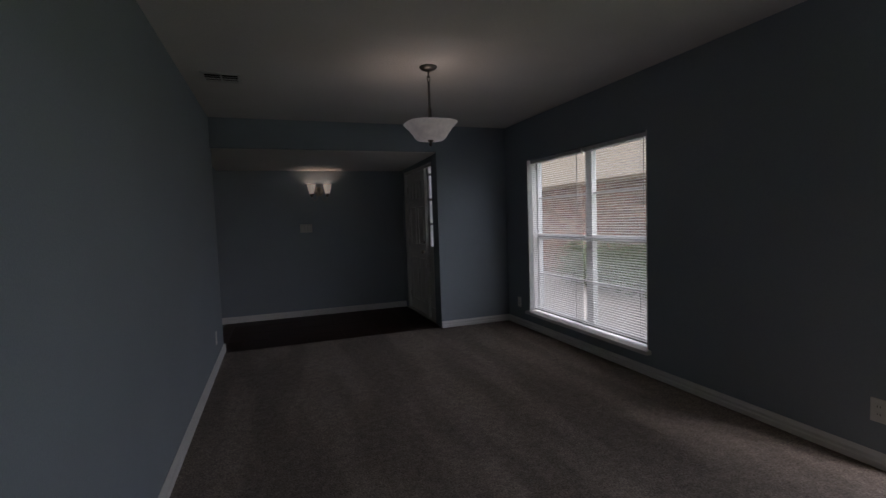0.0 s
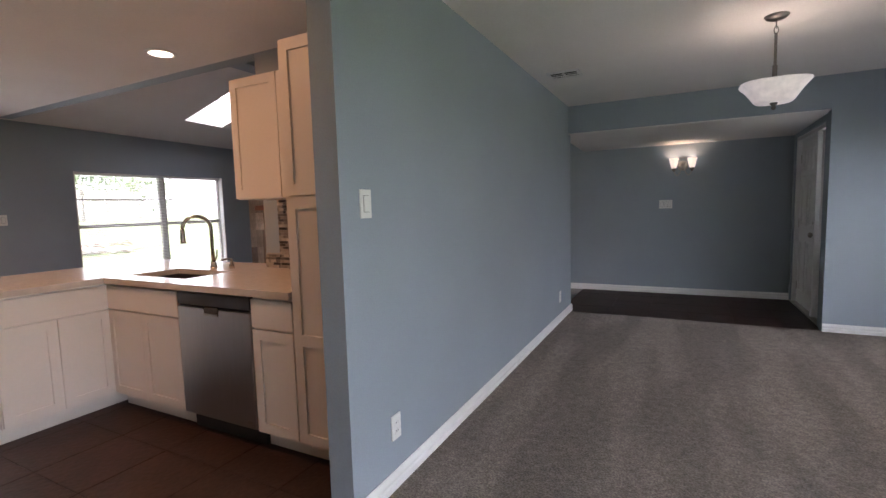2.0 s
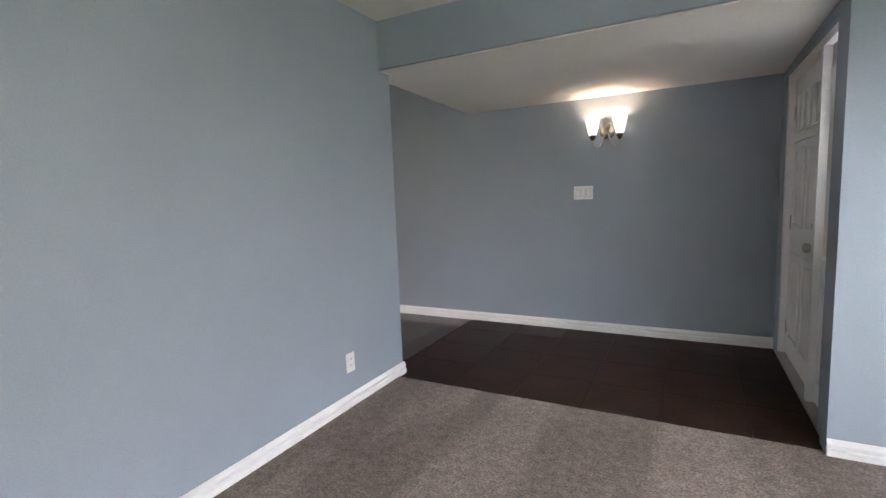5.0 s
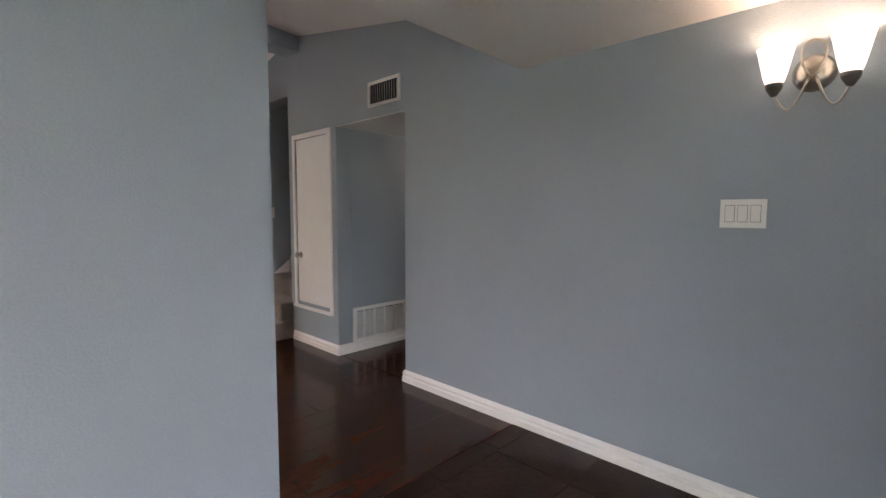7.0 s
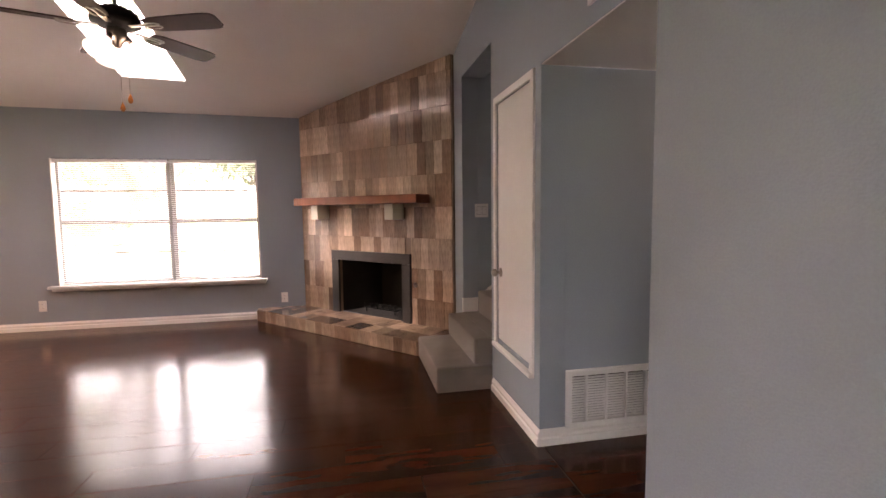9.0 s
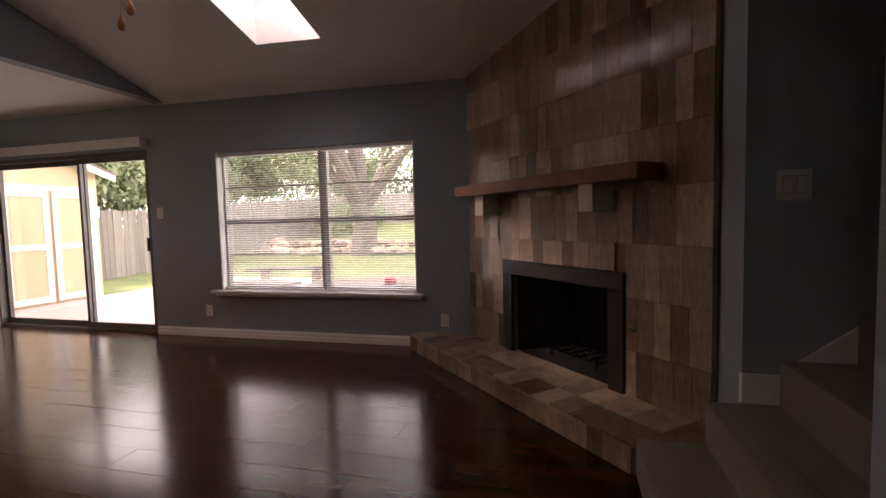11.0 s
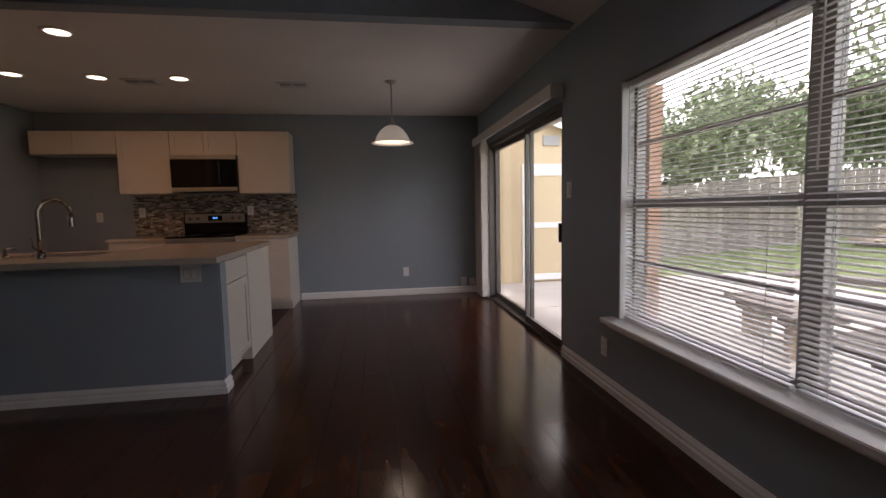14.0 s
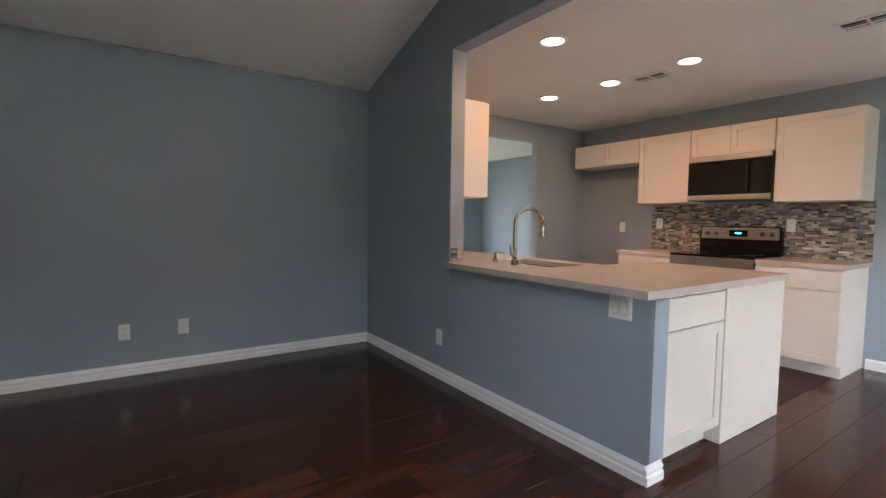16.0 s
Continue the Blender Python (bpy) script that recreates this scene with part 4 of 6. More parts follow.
dp = thing("dining_pendant", "white ribbed glass dome pendant on a slim nickel rod", "pendant lamp", (-4.345, 1.118, CH))
px, py = -4.345, 1.118
part("canopy", lathe(bmesh.new(), [(0.0, CH - 0.025), (0.03, CH - 0.024), (0.058, CH - 0.006), (0.06, CH), (0.0, CH)], px, py), NICKEL, dp, "", True)
part("rod", tube(bmesh.new(), [(px, py, CH - 0.02), (px, py, 2.07)], 0.007, 10), NICKEL, dp, "", True)
part("socket", lathe(bmesh.new(), [(0.008, 2.10), (0.02, 2.08), (0.014, 2.06), (0.03, 2.03), (0.04, 2.01), (0.0, 2.0)], px, py, 20), NICKEL, dp, "", True)
prof = [(0.03, 2.015), (0.07, 2.0), (0.115, 1.965), (0.15, 1.915), (0.165, 1.875), (0.178, 1.855), (0.205, 1.845), (0.205, 1.838), (0.175, 1.846), (0.16, 1.868), (0.143, 1.91), (0.108, 1.958), (0.065, 1.992), (0.03, 2.008)]
part("shade", lathe(bmesh.new(), prof, px, py, 48), SHADE_DINING, dp, "lit white glass dome shade", True)
lamp("dining_bulb", "POINT", (px, py, 1.93), 0.8, SOFT, 0.05)

cl = thing("recessed_light", "lit recessed can light with a white trim ring", "ceiling light", (0, 0, CH), "kitchen can lights")
part("trim_ring", lathe(bmesh.new(), [(0.072, CH - 0.001), (0.1, CH - 0.001), (0.098, CH - 0.008), (0.076, CH - 0.012), (0.072, CH - 0.004)], 0, 0, 36), TRIM, cl, "", True)
part("lens", lathe(bmesh.new(), [(0.0, CH - 0.006), (0.074, CH - 0.006), (0.074, CH - 0.002), (0.0, CH - 0.002)], 0, 0, 36), CAN_GLOW, cl, "glowing lens")
CANS = [(-2.055, 2.2), (-1.695, 1.08), (-1.038, 1.137), (-2.397, 1.092)]
cl.matrix_basis = Matrix.Translation((*CANS[0], CH))
for c in CANS[1:]:
    copy_thing(cl, Matrix.Translation((*c, CH)))
for x, y in CANS:
    lamp("can_lamp", "AREA", (x, y, CH - 0.014), 0.82, WARM, 0.14)

hl = thing("hall_ceiling_light", "small frosted flush ceiling light in the side hall", "ceiling light", (-1.5, 8.9, 2.01))
part("base", lathe(bmesh.new(), [(0.0, 2.0), (0.12, 2.0), (0.12, 2.012), (0.0, 2.012)], -1.5, 8.9, 28), NICKEL, hl)
part("shade", lathe(bmesh.new(), [(0.0, 1.93), (0.05, 1.935), (0.09, 1.96), (0.11, 2.0)], -1.5, 8.9, 28), SHADE_LIT, hl, "lit frosted bowl", True)
lamp("hall_bulb", "POINT", (-1.5, 8.9, 1.9), 0.5, SOFT, 0.06)

# ceiling fan
fx, fy, fz = -3.02, 5.035, 2.41
cf = thing("ceiling_fan", "five-blade dark walnut ceiling fan with a lit three-shade nickel lamp", "ceiling fan", (fx, fy, vault(fx, fy)))
part("downrod", tube(bmesh.new(), [(fx, fy, vault(fx, fy) - 0.01), (fx, fy, fz + 0.1)], 0.013, 12), NICKEL, cf, "", True)
part("canopy", lathe(bmesh.new(), [(0.0, 2.95), (0.025, 2.95), (0.065, 3.02), (0.07, vault(fx, fy) + 0.01), (0.0, vault(fx, fy) + 0.01)], fx, fy), NICKEL, cf, "", True)
part("motor_housing", lathe(bmesh.new(), [(0.0, fz + 0.12), (0.05, fz + 0.115), (0.115, fz + 0.085), (0.135, fz + 0.04), (0.135, fz + 0.02), (0.1, fz), (0.06, fz - 0.015), (0.0, fz - 0.015)], fx, fy, 36), IRON, cf, "dark motor housing", True)
part("switch_housing", lathe(bmesh.new(), [(0.0, fz - 0.01), (0.05, fz - 0.01), (0.055, fz - 0.04), (0.05, fz - 0.075), (0.03, fz - 0.09), (0.02, fz - 0.12), (0.0, fz - 0.125)], fx, fy, 28), NICKEL, cf, "", True)
for k in range(5):
    a = radians(72 * k)
    turn = pose(fx, fy, fz, 0, 0, math.degrees(a))
    bm = bmesh.new()
    out = [(0.2, 0.05), (0.26, 0.066), (0.45, 0.074), (0.6, 0.076), (0.645, 0.068), (0.665, 0.045), (0.665, -0.045), (0.645, -0.068), (0.6, -0.076), (0.45, -0.074), (0.26, -0.066), (0.2, -0.05)]
    tiltm = turn @ pose(0, 0, 0, -11, 0, 0)
    up = [bm.verts.new(tiltm @ Vector((x, y, 0.004))) for x, y in out]
    dn = [bm.verts.new(tiltm @ Vector((x, y, -0.004))) for x, y in out]
    bm.faces.new(up)
    bm.faces.new(dn[::-1])
    for i in range(len(out)):
        j = (i + 1) % len(out)
        bm.faces.new((up[i], dn[i], dn[j], up[j]))
    bl = part("blade", bm, BLADE, cf)
    bm = bmesh.new()
    box(bm, 0.09, 0.2, -0.014, 0.014, -0.006, 0.0, turn)
    for s in (-1, 1):
        ring = [turn @ Vector((0.235 + 0.055 * math.cos(q), s * 0.018 + 0.02 * math.sin(q), -0.008)) for q in [2 * math.pi * i / 14 for i in range(15)]]
        tube(bm, ring, 0.0045, 6, cap=False)
    part("blade_iron", bm, NICKEL, bl, "open scroll bracket")
for k in range(3):
    a = radians(100 + 120 * k)
    m = pose(fx + 0.06 * math.cos(a), fy + 0.06 * math.sin(a), fz - 0.075, 0, 0, math.degrees(a)) @ pose(0, 0, 0, 0, -38, 0)
    part("lamp_arm", tube(bmesh.new(), [m @ Vector((0, 0, 0.02)), m @ Vector((0, 0, -0.03))], 0.015, 10), NICKEL, cf, "", True)
    part("shade", lathe(bmesh.new(), [(0.018, -0.025), (0.032, -0.035), (0.045, -0.07), (0.06, -0.12), (0.075, -0.14), (0.073, -0.14), (0.057, -0.118), (0.042, -0.07), (0.018, -0.032)], 0, 0, 28, m), SHADE_LIT, cf, "lit frosted bell shade", True)
    e = m @ Vector((0, 0, -0.12))
    lamp("fan_bulb", "POINT", e, 0.22, SOFT, 0.04)
for dx2, dz in ((0.015, 1.90), (0.06, 1.95)):
    part("pull_chain", tube(bmesh.new(), [(fx + 0.02, fy + dx2, fz - 0.08), (fx + 0.02, fy + dx2, dz + 0.06)], 0.0016, 5), NICKEL, cf)
    part("pull_bead", lathe(bmesh.new(), [(0.0, dz), (0.01, dz + 0.005), (0.015, dz + 0.02), (0.011, dz + 0.035), (0.005, dz + 0.05), (0.0, dz + 0.062)], fx + 0.02, fy + dx2, 14), AMBER, cf, "amber wooden bead", True)

# ---- kitchen ----


def front(name, parent, m, w, h, mid=None, flat=False):
    """A shaker front with its recessed panels, from its lower left corner in its own x and z, looking along -y, 20 mm thick."""
    f = min(0.055, w * 0.22)
    cuts = [] if flat else ([(f, w - f, f, mid - 0.03), (f, w - f, mid + 0.03, h - f)] if mid else [(f, w - f, f, h - f)])
    bm = slab("y", -0.02, 0.0, 0, w, 0, h, cuts)
    bmesh.ops.transform(bm, matrix=m, verts=bm.verts[:])
    d = part(name, bm, CABINET, parent)
    for x0, x1, z0, z1 in cuts:
        part("panel", boxed(x0 - 0.002, x1 + 0.002, -0.011, -0.001, z0 - 0.002, z1 + 0.002, 0, m), CABINET, d)
    return d


def cabinet(name, label, x0, x1, y0, y1, z0, z1, face, fronts, toe=True):
    """A cabinet box; face: the side its fronts look to; fronts: (name, offset, width, low, height, mid rail)."""
    c = thing(name, label, "kitchen cabinet", ((x0 + x1) / 2, (y0 + y1) / 2, z0))
    lift = 0.1 if toe else 0.0
    part("body", boxed(x0, x1, y0, y1, z0 + lift, z1, 0.002), CABINET, c)
    if toe:
        t = 0.06
        q = {"-y": (x0, x1, y0 + t, y1), "+y": (x0, x1, y0, y1 - t), "+x": (x0, x1 - t, y0, y1), "-x": (x0 + t, x1, y0, y1)}[face]
        part("toe_kick", boxed(*q, z0, z0 + lift), CABINET, c)
    for name2, off, w, low, h, mid in fronts:
        m = {"-y": pose(x0 + off, y0 - 0.0005, low), "+y": pose(x1 - off, y1 + 0.0005, low, 0, 0, 180),
             "+x": pose(x1 + 0.0005, y0 + off, low, 0, 0, 90), "-x": pose(x0 - 0.0005, y1 - off, low, 0, 0, -90)}[face]
        front(name2, c, m, w, h, mid, name2 == "drawer_front")
    return c


CF = 1.84
CB = BY - 0.121
g = 0.004
cabinet("pantry_cabinet", "tall cream-white shaker pantry cabinet beside the partition", -0.57, -0.125, CF, CB, 0.004, 2.15, "-y",
        [("upper_door", g, 0.437, 1.395, 0.745, None), ("lower_door", g, 0.437, 0.115, 1.27, 0.55)])
cabinet("base_cabinet", "narrow cream-white base cabinet with drawer and door", -0.875, -0.572, CF, CB, 0.004, 0.87, "-y",
        [("drawer_front", g, 0.295, 0.70, 0.155, None), ("door", g, 0.295, 0.115, 0.575, None)])
cabinet("sink_cabinet", "cream-white sink base cabinet with two doors", -2.272, -1.502, CF, CB, 0.004, 0.66, "-y",
        [("drawer_front", g, 0.762, 0.70, 0.155, None), ("door", g, 0.379, 0.115, 0.575, None), ("door", 0.387, 0.379, 0.115, 0.575, None)])
cabinet("peninsula_cabinet", "white peninsula base cabinet with drawers and doors", -2.86, -2.275, 1.225, CB, 0.004, 0.87, "+x",
        [("drawer_front", g, 0.60, 0.70, 0.155, None), ("door", g, 0.298, 0.115, 0.575, None), ("door", 0.306, 0.298, 0.115, 0.575, None)])
cabinet("bar_end_cabinet", "white shallow cabinet at the end of the bar", -3.105, -2.862, 1.96, CB, 0.004, 0.87, "-x",
        [("drawer_front", g, 0.565, 0.70, 0.155, None), ("door", g, 0.565, 0.115, 0.575, None)])
ep = thing("end_panel", "plain white painted peninsula end panel", "cabinet panel", (-3.0, 1.6, 0))
part("panel", boxed(-3.13, -2.862, 1.21, 1.958, 0.004, 0.868, 0.003), CABINET, ep)
bs = structure("trim_bar_corner", boxed(-3.145, -3.131, BY - 0.115, BY - 0.0, 0.105, 0.866, 0.002), PAINT, "blue-grey painted end of the half wall", "trim")

dw = thing("dishwasher", "stainless steel dishwasher with a pocket handle", "dishwasher", (-1.2, CF, 0))
part("body", boxed(-1.499, -0.878, CF + 0.012, CB, 0.1, 0.868), BLACK_PLASTIC, dw)
part("door_panel", boxed(-1.495, -0.882, CF - 0.026, CF + 0.01, 0.12, 0.775, 0.006), STEEL, dw, "brushed stainless door")
cp = part("control_panel", boxed(-1.495, -0.882, CF - 0.024, CF + 0.01, 0.79, 0.862, 0.004), BLACK_PLASTIC, dw, "dark control strip")
# the pocket's inner shade, painted as a dark block on the door
part("handle_pocket", boxed(-1.25, -1.13, CF - 0.029, CF - 0.02, 0.735, 0.785, 0.008), SLOT_SHADE, dw)
part("handle_lip", boxed(-1.25, -1.13, CF - 0.034, CF - 0.026, 0.735, 0.75, 0.003), NICKEL, dw)
part("kick_plate", boxed(-1.495, -0.882, CF + 0.04, CF + 0.06, 0.004, 0.1), BLACK_PLASTIC, dw)
part("badge", boxed(-0.945, -0.915, CF - 0.0275, CF - 0.0255, 0.15, 0.16), NICKEL, dw)

SINK = (-2.20, -1.60, 1.95, 2.30)
ct = thing("bar_countertop", "cream quartz L-shaped countertop over the peninsula and bar", "countertop", (-2.0, 2.2, 0.87))
bm = bmesh.new()
xs = [-3.15, -2.24, SINK[0], SINK[1], -1.531, -0.572]
ys = [1.195, 1.80, SINK[2], SINK[3], CB, BY + 0.07]
top, low = {}, {}


def on_counter(cx, cy):
    if SINK[0] < cx < SINK[1] and SINK[2] < cy < SINK[3]:
        return False
    if cy > CB:
        return cx < -1.531
    return cx < -2.24 or cy > 1.80


for i in range(len(xs) - 1):
    for j in range(len(ys) - 1):
        if on_counter((xs[i] + xs[i + 1]) / 2, (ys[j] + ys[j + 1]) / 2):
            quad = [(xs[i], ys[j]), (xs[i + 1], ys[j]), (xs[i + 1], ys[j + 1]), (xs[i], ys[j + 1])]
            for store, z in ((top, 0.91), (low, 0.872)):
                for q in quad:
                    if q not in store:
                        store[q] = bm.verts.new((*q, z))
                bm.faces.new([store[q] for q in quad])
for e in [e for e in bm.edges if len(e.link_faces) == 1 and e.verts[0].co.z > 0.9]:
    a, b = [(round(v.co.x, 6), round(v.co.y, 6)) for v in e.verts]
    a = min(top, key=lambda k: abs(k[0] - a[0]) + abs(k[1] - a[1]))
    b = min(top, key=lambda k: abs(k[0] - b[0]) + abs(k[1] - b[1]))
    bm.faces.new((top[a], top[b], low[b], low[a]))
part("slab", bm, QUARTZ, ct)
sk = thing("kitchen_sink", "undermount dark brown composite kitchen sink", "sink", (-1.9, 2.13, 0.87))
bm = bmesh.new()
x0, x1, y0, y1 = SINK
sx0, sx1, sy0, sy1 = x0 - 0.01, x1 + 0.01, y0 - 0.01, y1 + 0.01
r = [[bm.verts.new((x, y, z)) for x, y in ((a, c), (b, c), (b, d), (a, d))] for a, b, c, d, z in
     ((sx0, sx1, sy0, sy1, 0.871), (sx0 + 0.02, sx1 - 0.02, sy0 + 0.02, sy1 - 0.02, 0.70))]
for i in range(4):
    bm.faces.new((r[0][i], r[0][(i + 1) % 4], r[1][(i + 1) % 4], r[1][i]))
bm.faces.new(r[1])
bmesh.ops.solidify(bm, geom=bm.faces[:], thickness=-0.002)
part("bowl", bm, SINK_STONE, sk)
part("drain", lathe(bmesh.new(), [(0.0, 0.704), (0.03, 0.7045), (0.042, 0.703), (0.045, 0.7005)], (x0 + x1) / 2, (y0 + y1) / 2, 24), STEEL, sk, "", True)

fc = thing("kitchen_faucet", "brushed nickel gooseneck pull-down faucet", "faucet", (-1.965, 2.42, 0.91))
qx, qy = -1.965, 2.42
part("base", lathe(bmesh.new(), [(0.0, 0.955), (0.02, 0.955), (0.024, 0.94), (0.025, 0.915), (0.03, 0.911), (0.0, 0.91)], qx, qy, 24), CHROME, fc, "", True)
sd_x, sd_y = -0.55, -0.83
pts = [(qx, qy, 0.94), (qx, qy, 1.05), (qx, qy, 1.205)]
for i in range(1, 13):
    a = math.pi * i / 12
    k = 0.095 * (1 - math.cos(a))
    pts.append((qx + sd_x * k, qy + sd_y * k, 1.205 + 0.095 * math.sin(a)))
part("spout", tube(bmesh.new(), pts, 0.0135, 14), CHROME, fc, "", True)
ex, ey, ez = pts[-1]
part("spray_head", tube(bmesh.new(), [(ex, ey, ez), (ex, ey, ez - 0.03), (ex, ey, ez - 0.085), (ex, ey, ez - 0.1)], 0.0145, 14, 0.021), CHROME, fc, "", True)
part("lever", tube(bmesh.new(), [(qx + 0.022, qy, 0.965), (qx + 0.04, qy, 0.985), (qx + 0.046, qy + 0.005, 1.05)], 0.0075, 10, 0.005), CHROME, fc, "", True)
sp = thing("soap_dispenser", "brushed nickel soap dispenser in the countertop", "soap dispenser", (-1.75, 2.41, 0.91))
part("body", lathe(bmesh.new(), [(0.0, 0.985), (0.009, 0.985), (0.01, 0.95), (0.018, 0.94), (0.018, 0.912), (0.0, 0.91)], -1.75, 2.41, 18), CHROME, sp, "", True)
part("nozzle", tube(bmesh.new(), [(-1.75, 2.41, 0.982), (-1.765, 2.38, 0.985), (-1.78, 2.35, 0.977)], 0.006, 8), CHROME, sp, "", True)

cabinet("wall_cabinet", "cream-white shaker wall cabinet beside the bar opening", -1.385, -0.572, 2.21, CB, 1.40, 2.155, "-y",
        [("door", g, 0.40, 1.405, 0.745, None), ("door", 0.41, 0.40, 1.405, 0.745, None)], False)
UF = KY + 0.33
cabinet("wall_cabinet", "short cream-white wall cabinet above the empty refrigerator space", -1.17, -0.256, KY + 0.001, UF, 1.90, 2.17, "+y",
        [("door", g, 0.45, 1.905, 0.26, None), ("door", 0.46, 0.45, 1.905, 0.26, None)], False)
cabinet("wall_cabinet", "cream-white wall cabinet beside the microwave", -1.752, -1.172, KY + 0.001, UF, 1.43, 2.17, "+y", [("door", g, 0.572, 1.435, 0.73, None)], False)
cabinet("wall_cabinet", "short cream-white two-door wall cabinet above the microwave", -2.512, -1.754, KY + 0.001, UF, 1.885, 2.17, "+y",
        [("door", g, 0.373, 1.89, 0.275, None), ("door", 0.381, 0.373, 1.89, 0.275, None)], False)
cabinet("wall_cabinet", "wide cream-white wall cabinet at the end of the run", -3.12, -2.514, KY + 0.001, UF, 1.42, 2.17, "+y", [("door", g, 0.598, 1.425, 0.74, None)], False)
mw = thing("microwave", "stainless over-the-range microwave with a black glass door", "microwave", (-2.13, UF, 1.44))
part("body", boxed(-2.508, -1.758, KY + 0.001, UF + 0.04, 1.445, 1.882, 0.004), BLACK_PLASTIC, mw)
part("door_glass", boxed(-2.33, -1.762, UF + 0.04, UF + 0.062, 1.50, 1.825, 0.004), BLACK_GLASS, mw, "black glass door")
part("control_panel", boxed(-2.504, -2.334, UF + 0.04, UF + 0.06, 1.50, 1.825, 0.003), BLACK_GLASS, mw)
part("top_trim", boxed(-2.506, -1.76, UF + 0.038, UF + 0.066, 1.83, 1.882, 0.004), STEEL, mw, "stainless top trim")
part("bottom_trim", boxed(-2.506, -1.76, UF + 0.038, UF + 0.066, 1.447, 1.496, 0.004), STEEL, mw, "stainless bottom trim")
part("handle", tube(bmesh.new(), [(-2.318, UF + 0.09, 1.53), (-2.318, UF + 0.09, 1.8)], 0.009, 10), BLACK_PLASTIC, mw, "", True)
RF = 0.10
rn = thing("kitchen_range", "stainless and black electric range with a glass cooktop", "range", (-2.13, -0.2, 0))
part("body", boxed(-2.508, -1.758, KY + 0.03, RF - 0.03, 0.03, 0.9, 0.004), BLACK_PLASTIC, rn)
part("cooktop", boxed(-2.51, -1.756, KY + 0.05, RF + 0.005, 0.902, 0.922, 0.004), BLACK_GLASS, rn, "black glass cooktop")
ov = part("oven_door", boxed(-2.505, -1.761, RF - 0.028, RF + 0.012, 0.24, 0.80, 0.005), BLACK_GLASS, rn, "black glass oven door")
part("oven_handle", tube(bmesh.new(), [(-2.45, RF + 0.05, 0.76), (-1.815, RF + 0.05, 0.76)], 0.012, 12), STEEL, ov, "", True)
part("front_trim", boxed(-2.507, -1.759, RF - 0.02, RF + 0.016, 0.81, 0.9, 0.004), STEEL, rn)
part("drawer", boxed(-2.505, -1.761, RF - 0.028, RF + 0.01, 0.05, 0.225, 0.004), STEEL, rn)
bg = part("backguard", boxed(-2.508, -1.758, KY + 0.02, KY + 0.085, 0.922, 1.19, 0.006), BLACK_GLASS, rn, "black glass backguard")
part("control_fascia", boxed(-2.49, -1.776, KY + 0.086, KY + 0.094, 1.065, 1.178, 0.002), STEEL, bg, "stainless control panel")
part("display", boxed(-2.22, -2.05, KY + 0.094, KY + 0.097, 1.09, 1.155, 0.001), BLACK_GLASS, bg)
part("display_digits", boxed(-2.165, -2.105, KY + 0.097, KY + 0.0976, 1.115, 1.133), mat("blue_led", (0.1, 0.4, 1.0), 0.4, bump=0.0, emit=0.35), bg)
for x in (-2.43, -2.35, -1.93, -1.84):
    part("knob", lathe(bmesh.new(), [(0.0, 0.028), (0.017, 0.026), (0.02, 0.004), (0.022, 0.0)], 0, 0, 18, pose(x, KY + 0.094, 1.12, -90, 0, 0)), PEWTER, bg, "", True)
for x, y, r in ((-2.33, -0.08, 0.1), (-1.93, -0.08, 0.08), (-2.33, -0.34, 0.075), (-1.93, -0.34, 0.1)):
    part("burner_ring", lathe(bmesh.new(), [(r, 0.9222), (r + 0.004, 0.9224), (r + 0.004, 0.9226), (r, 0.9226)], x, y, 36), GREY_FRAME, rn)
cabinet("base_cabinet", "cream-white base cabinet beside the range with drawer and door", -3.12, -2.514, KY + 0.001, 0.07, 0.004, 0.87, "+y",
        [("drawer_front", g, 0.598, 0.70, 0.155, None), ("door", g, 0.598, 0.115, 0.575, None)])
cabinet("base_cabinet", "cream-white base cabinet between range and refrigerator space", -1.752, -1.15, KY + 0.001, 0.07, 0.004, 0.87, "+y",
        [("drawer_front", g, 0.594, 0.70, 0.155, None), ("door", g, 0.594, 0.115, 0.575, None)])
c1 = thing("countertop", "cream quartz countertop beside the range", "countertop", (-2.8, -0.2, 0.87))
part("slab", boxed(-3.145, -2.514, KY + 0.001, 0.1, 0.872, 0.91, 0.004), QUARTZ, c1)
c2 = thing("countertop", "cream quartz countertop beside the refrigerator space", "countertop", (-1.45, -0.2, 0.87))
part("slab", boxed(-1.752, -1.13, KY + 0.001, 0.1, 0.872, 0.91, 0.004), QUARTZ, c2)


def mosaic(label, x0, x1, yw, n, z0, z1):
    """Strips of glass and stone on a wall across y; n: the way it looks."""
    t = thing("mosaic_backsplash", label, "backsplash", ((x0 + x1) / 2, yw, z0), "", "structure")
    ya, yb = sorted((yw + n * 0.001, yw + n * 0.006))
    part("grout", boxed(x0, x1, ya, yb, z0, z1), MOSAIC_GROUT, t)
    bm = bmesh.new()
    z = z0 + 0.002
    r2 = random.Random(int(-x0 * 100))
    while z + 0.015 < z1:
        x = x0 + 0.001 - r2.uniform(0, 0.05)
        while x < x1:
            w = r2.choice((0.024, 0.05, 0.05, 0.075))
            a, b = max(x, x0 + 0.001), min(x + w - 0.002, x1 - 0.001)
            if b - a > 0.004:
                d = 0.009 + r2.uniform(-0.001, 0.001)
                c, e = sorted((yw + n * 0.004, yw + n * d))
                box(bm, a, b, c, e, z, min(z + 0.0175, z1))
            x += w
        z += 0.0195
    part("mosaic_strips", bm, MOSAIC, t, "", False, "stuff")


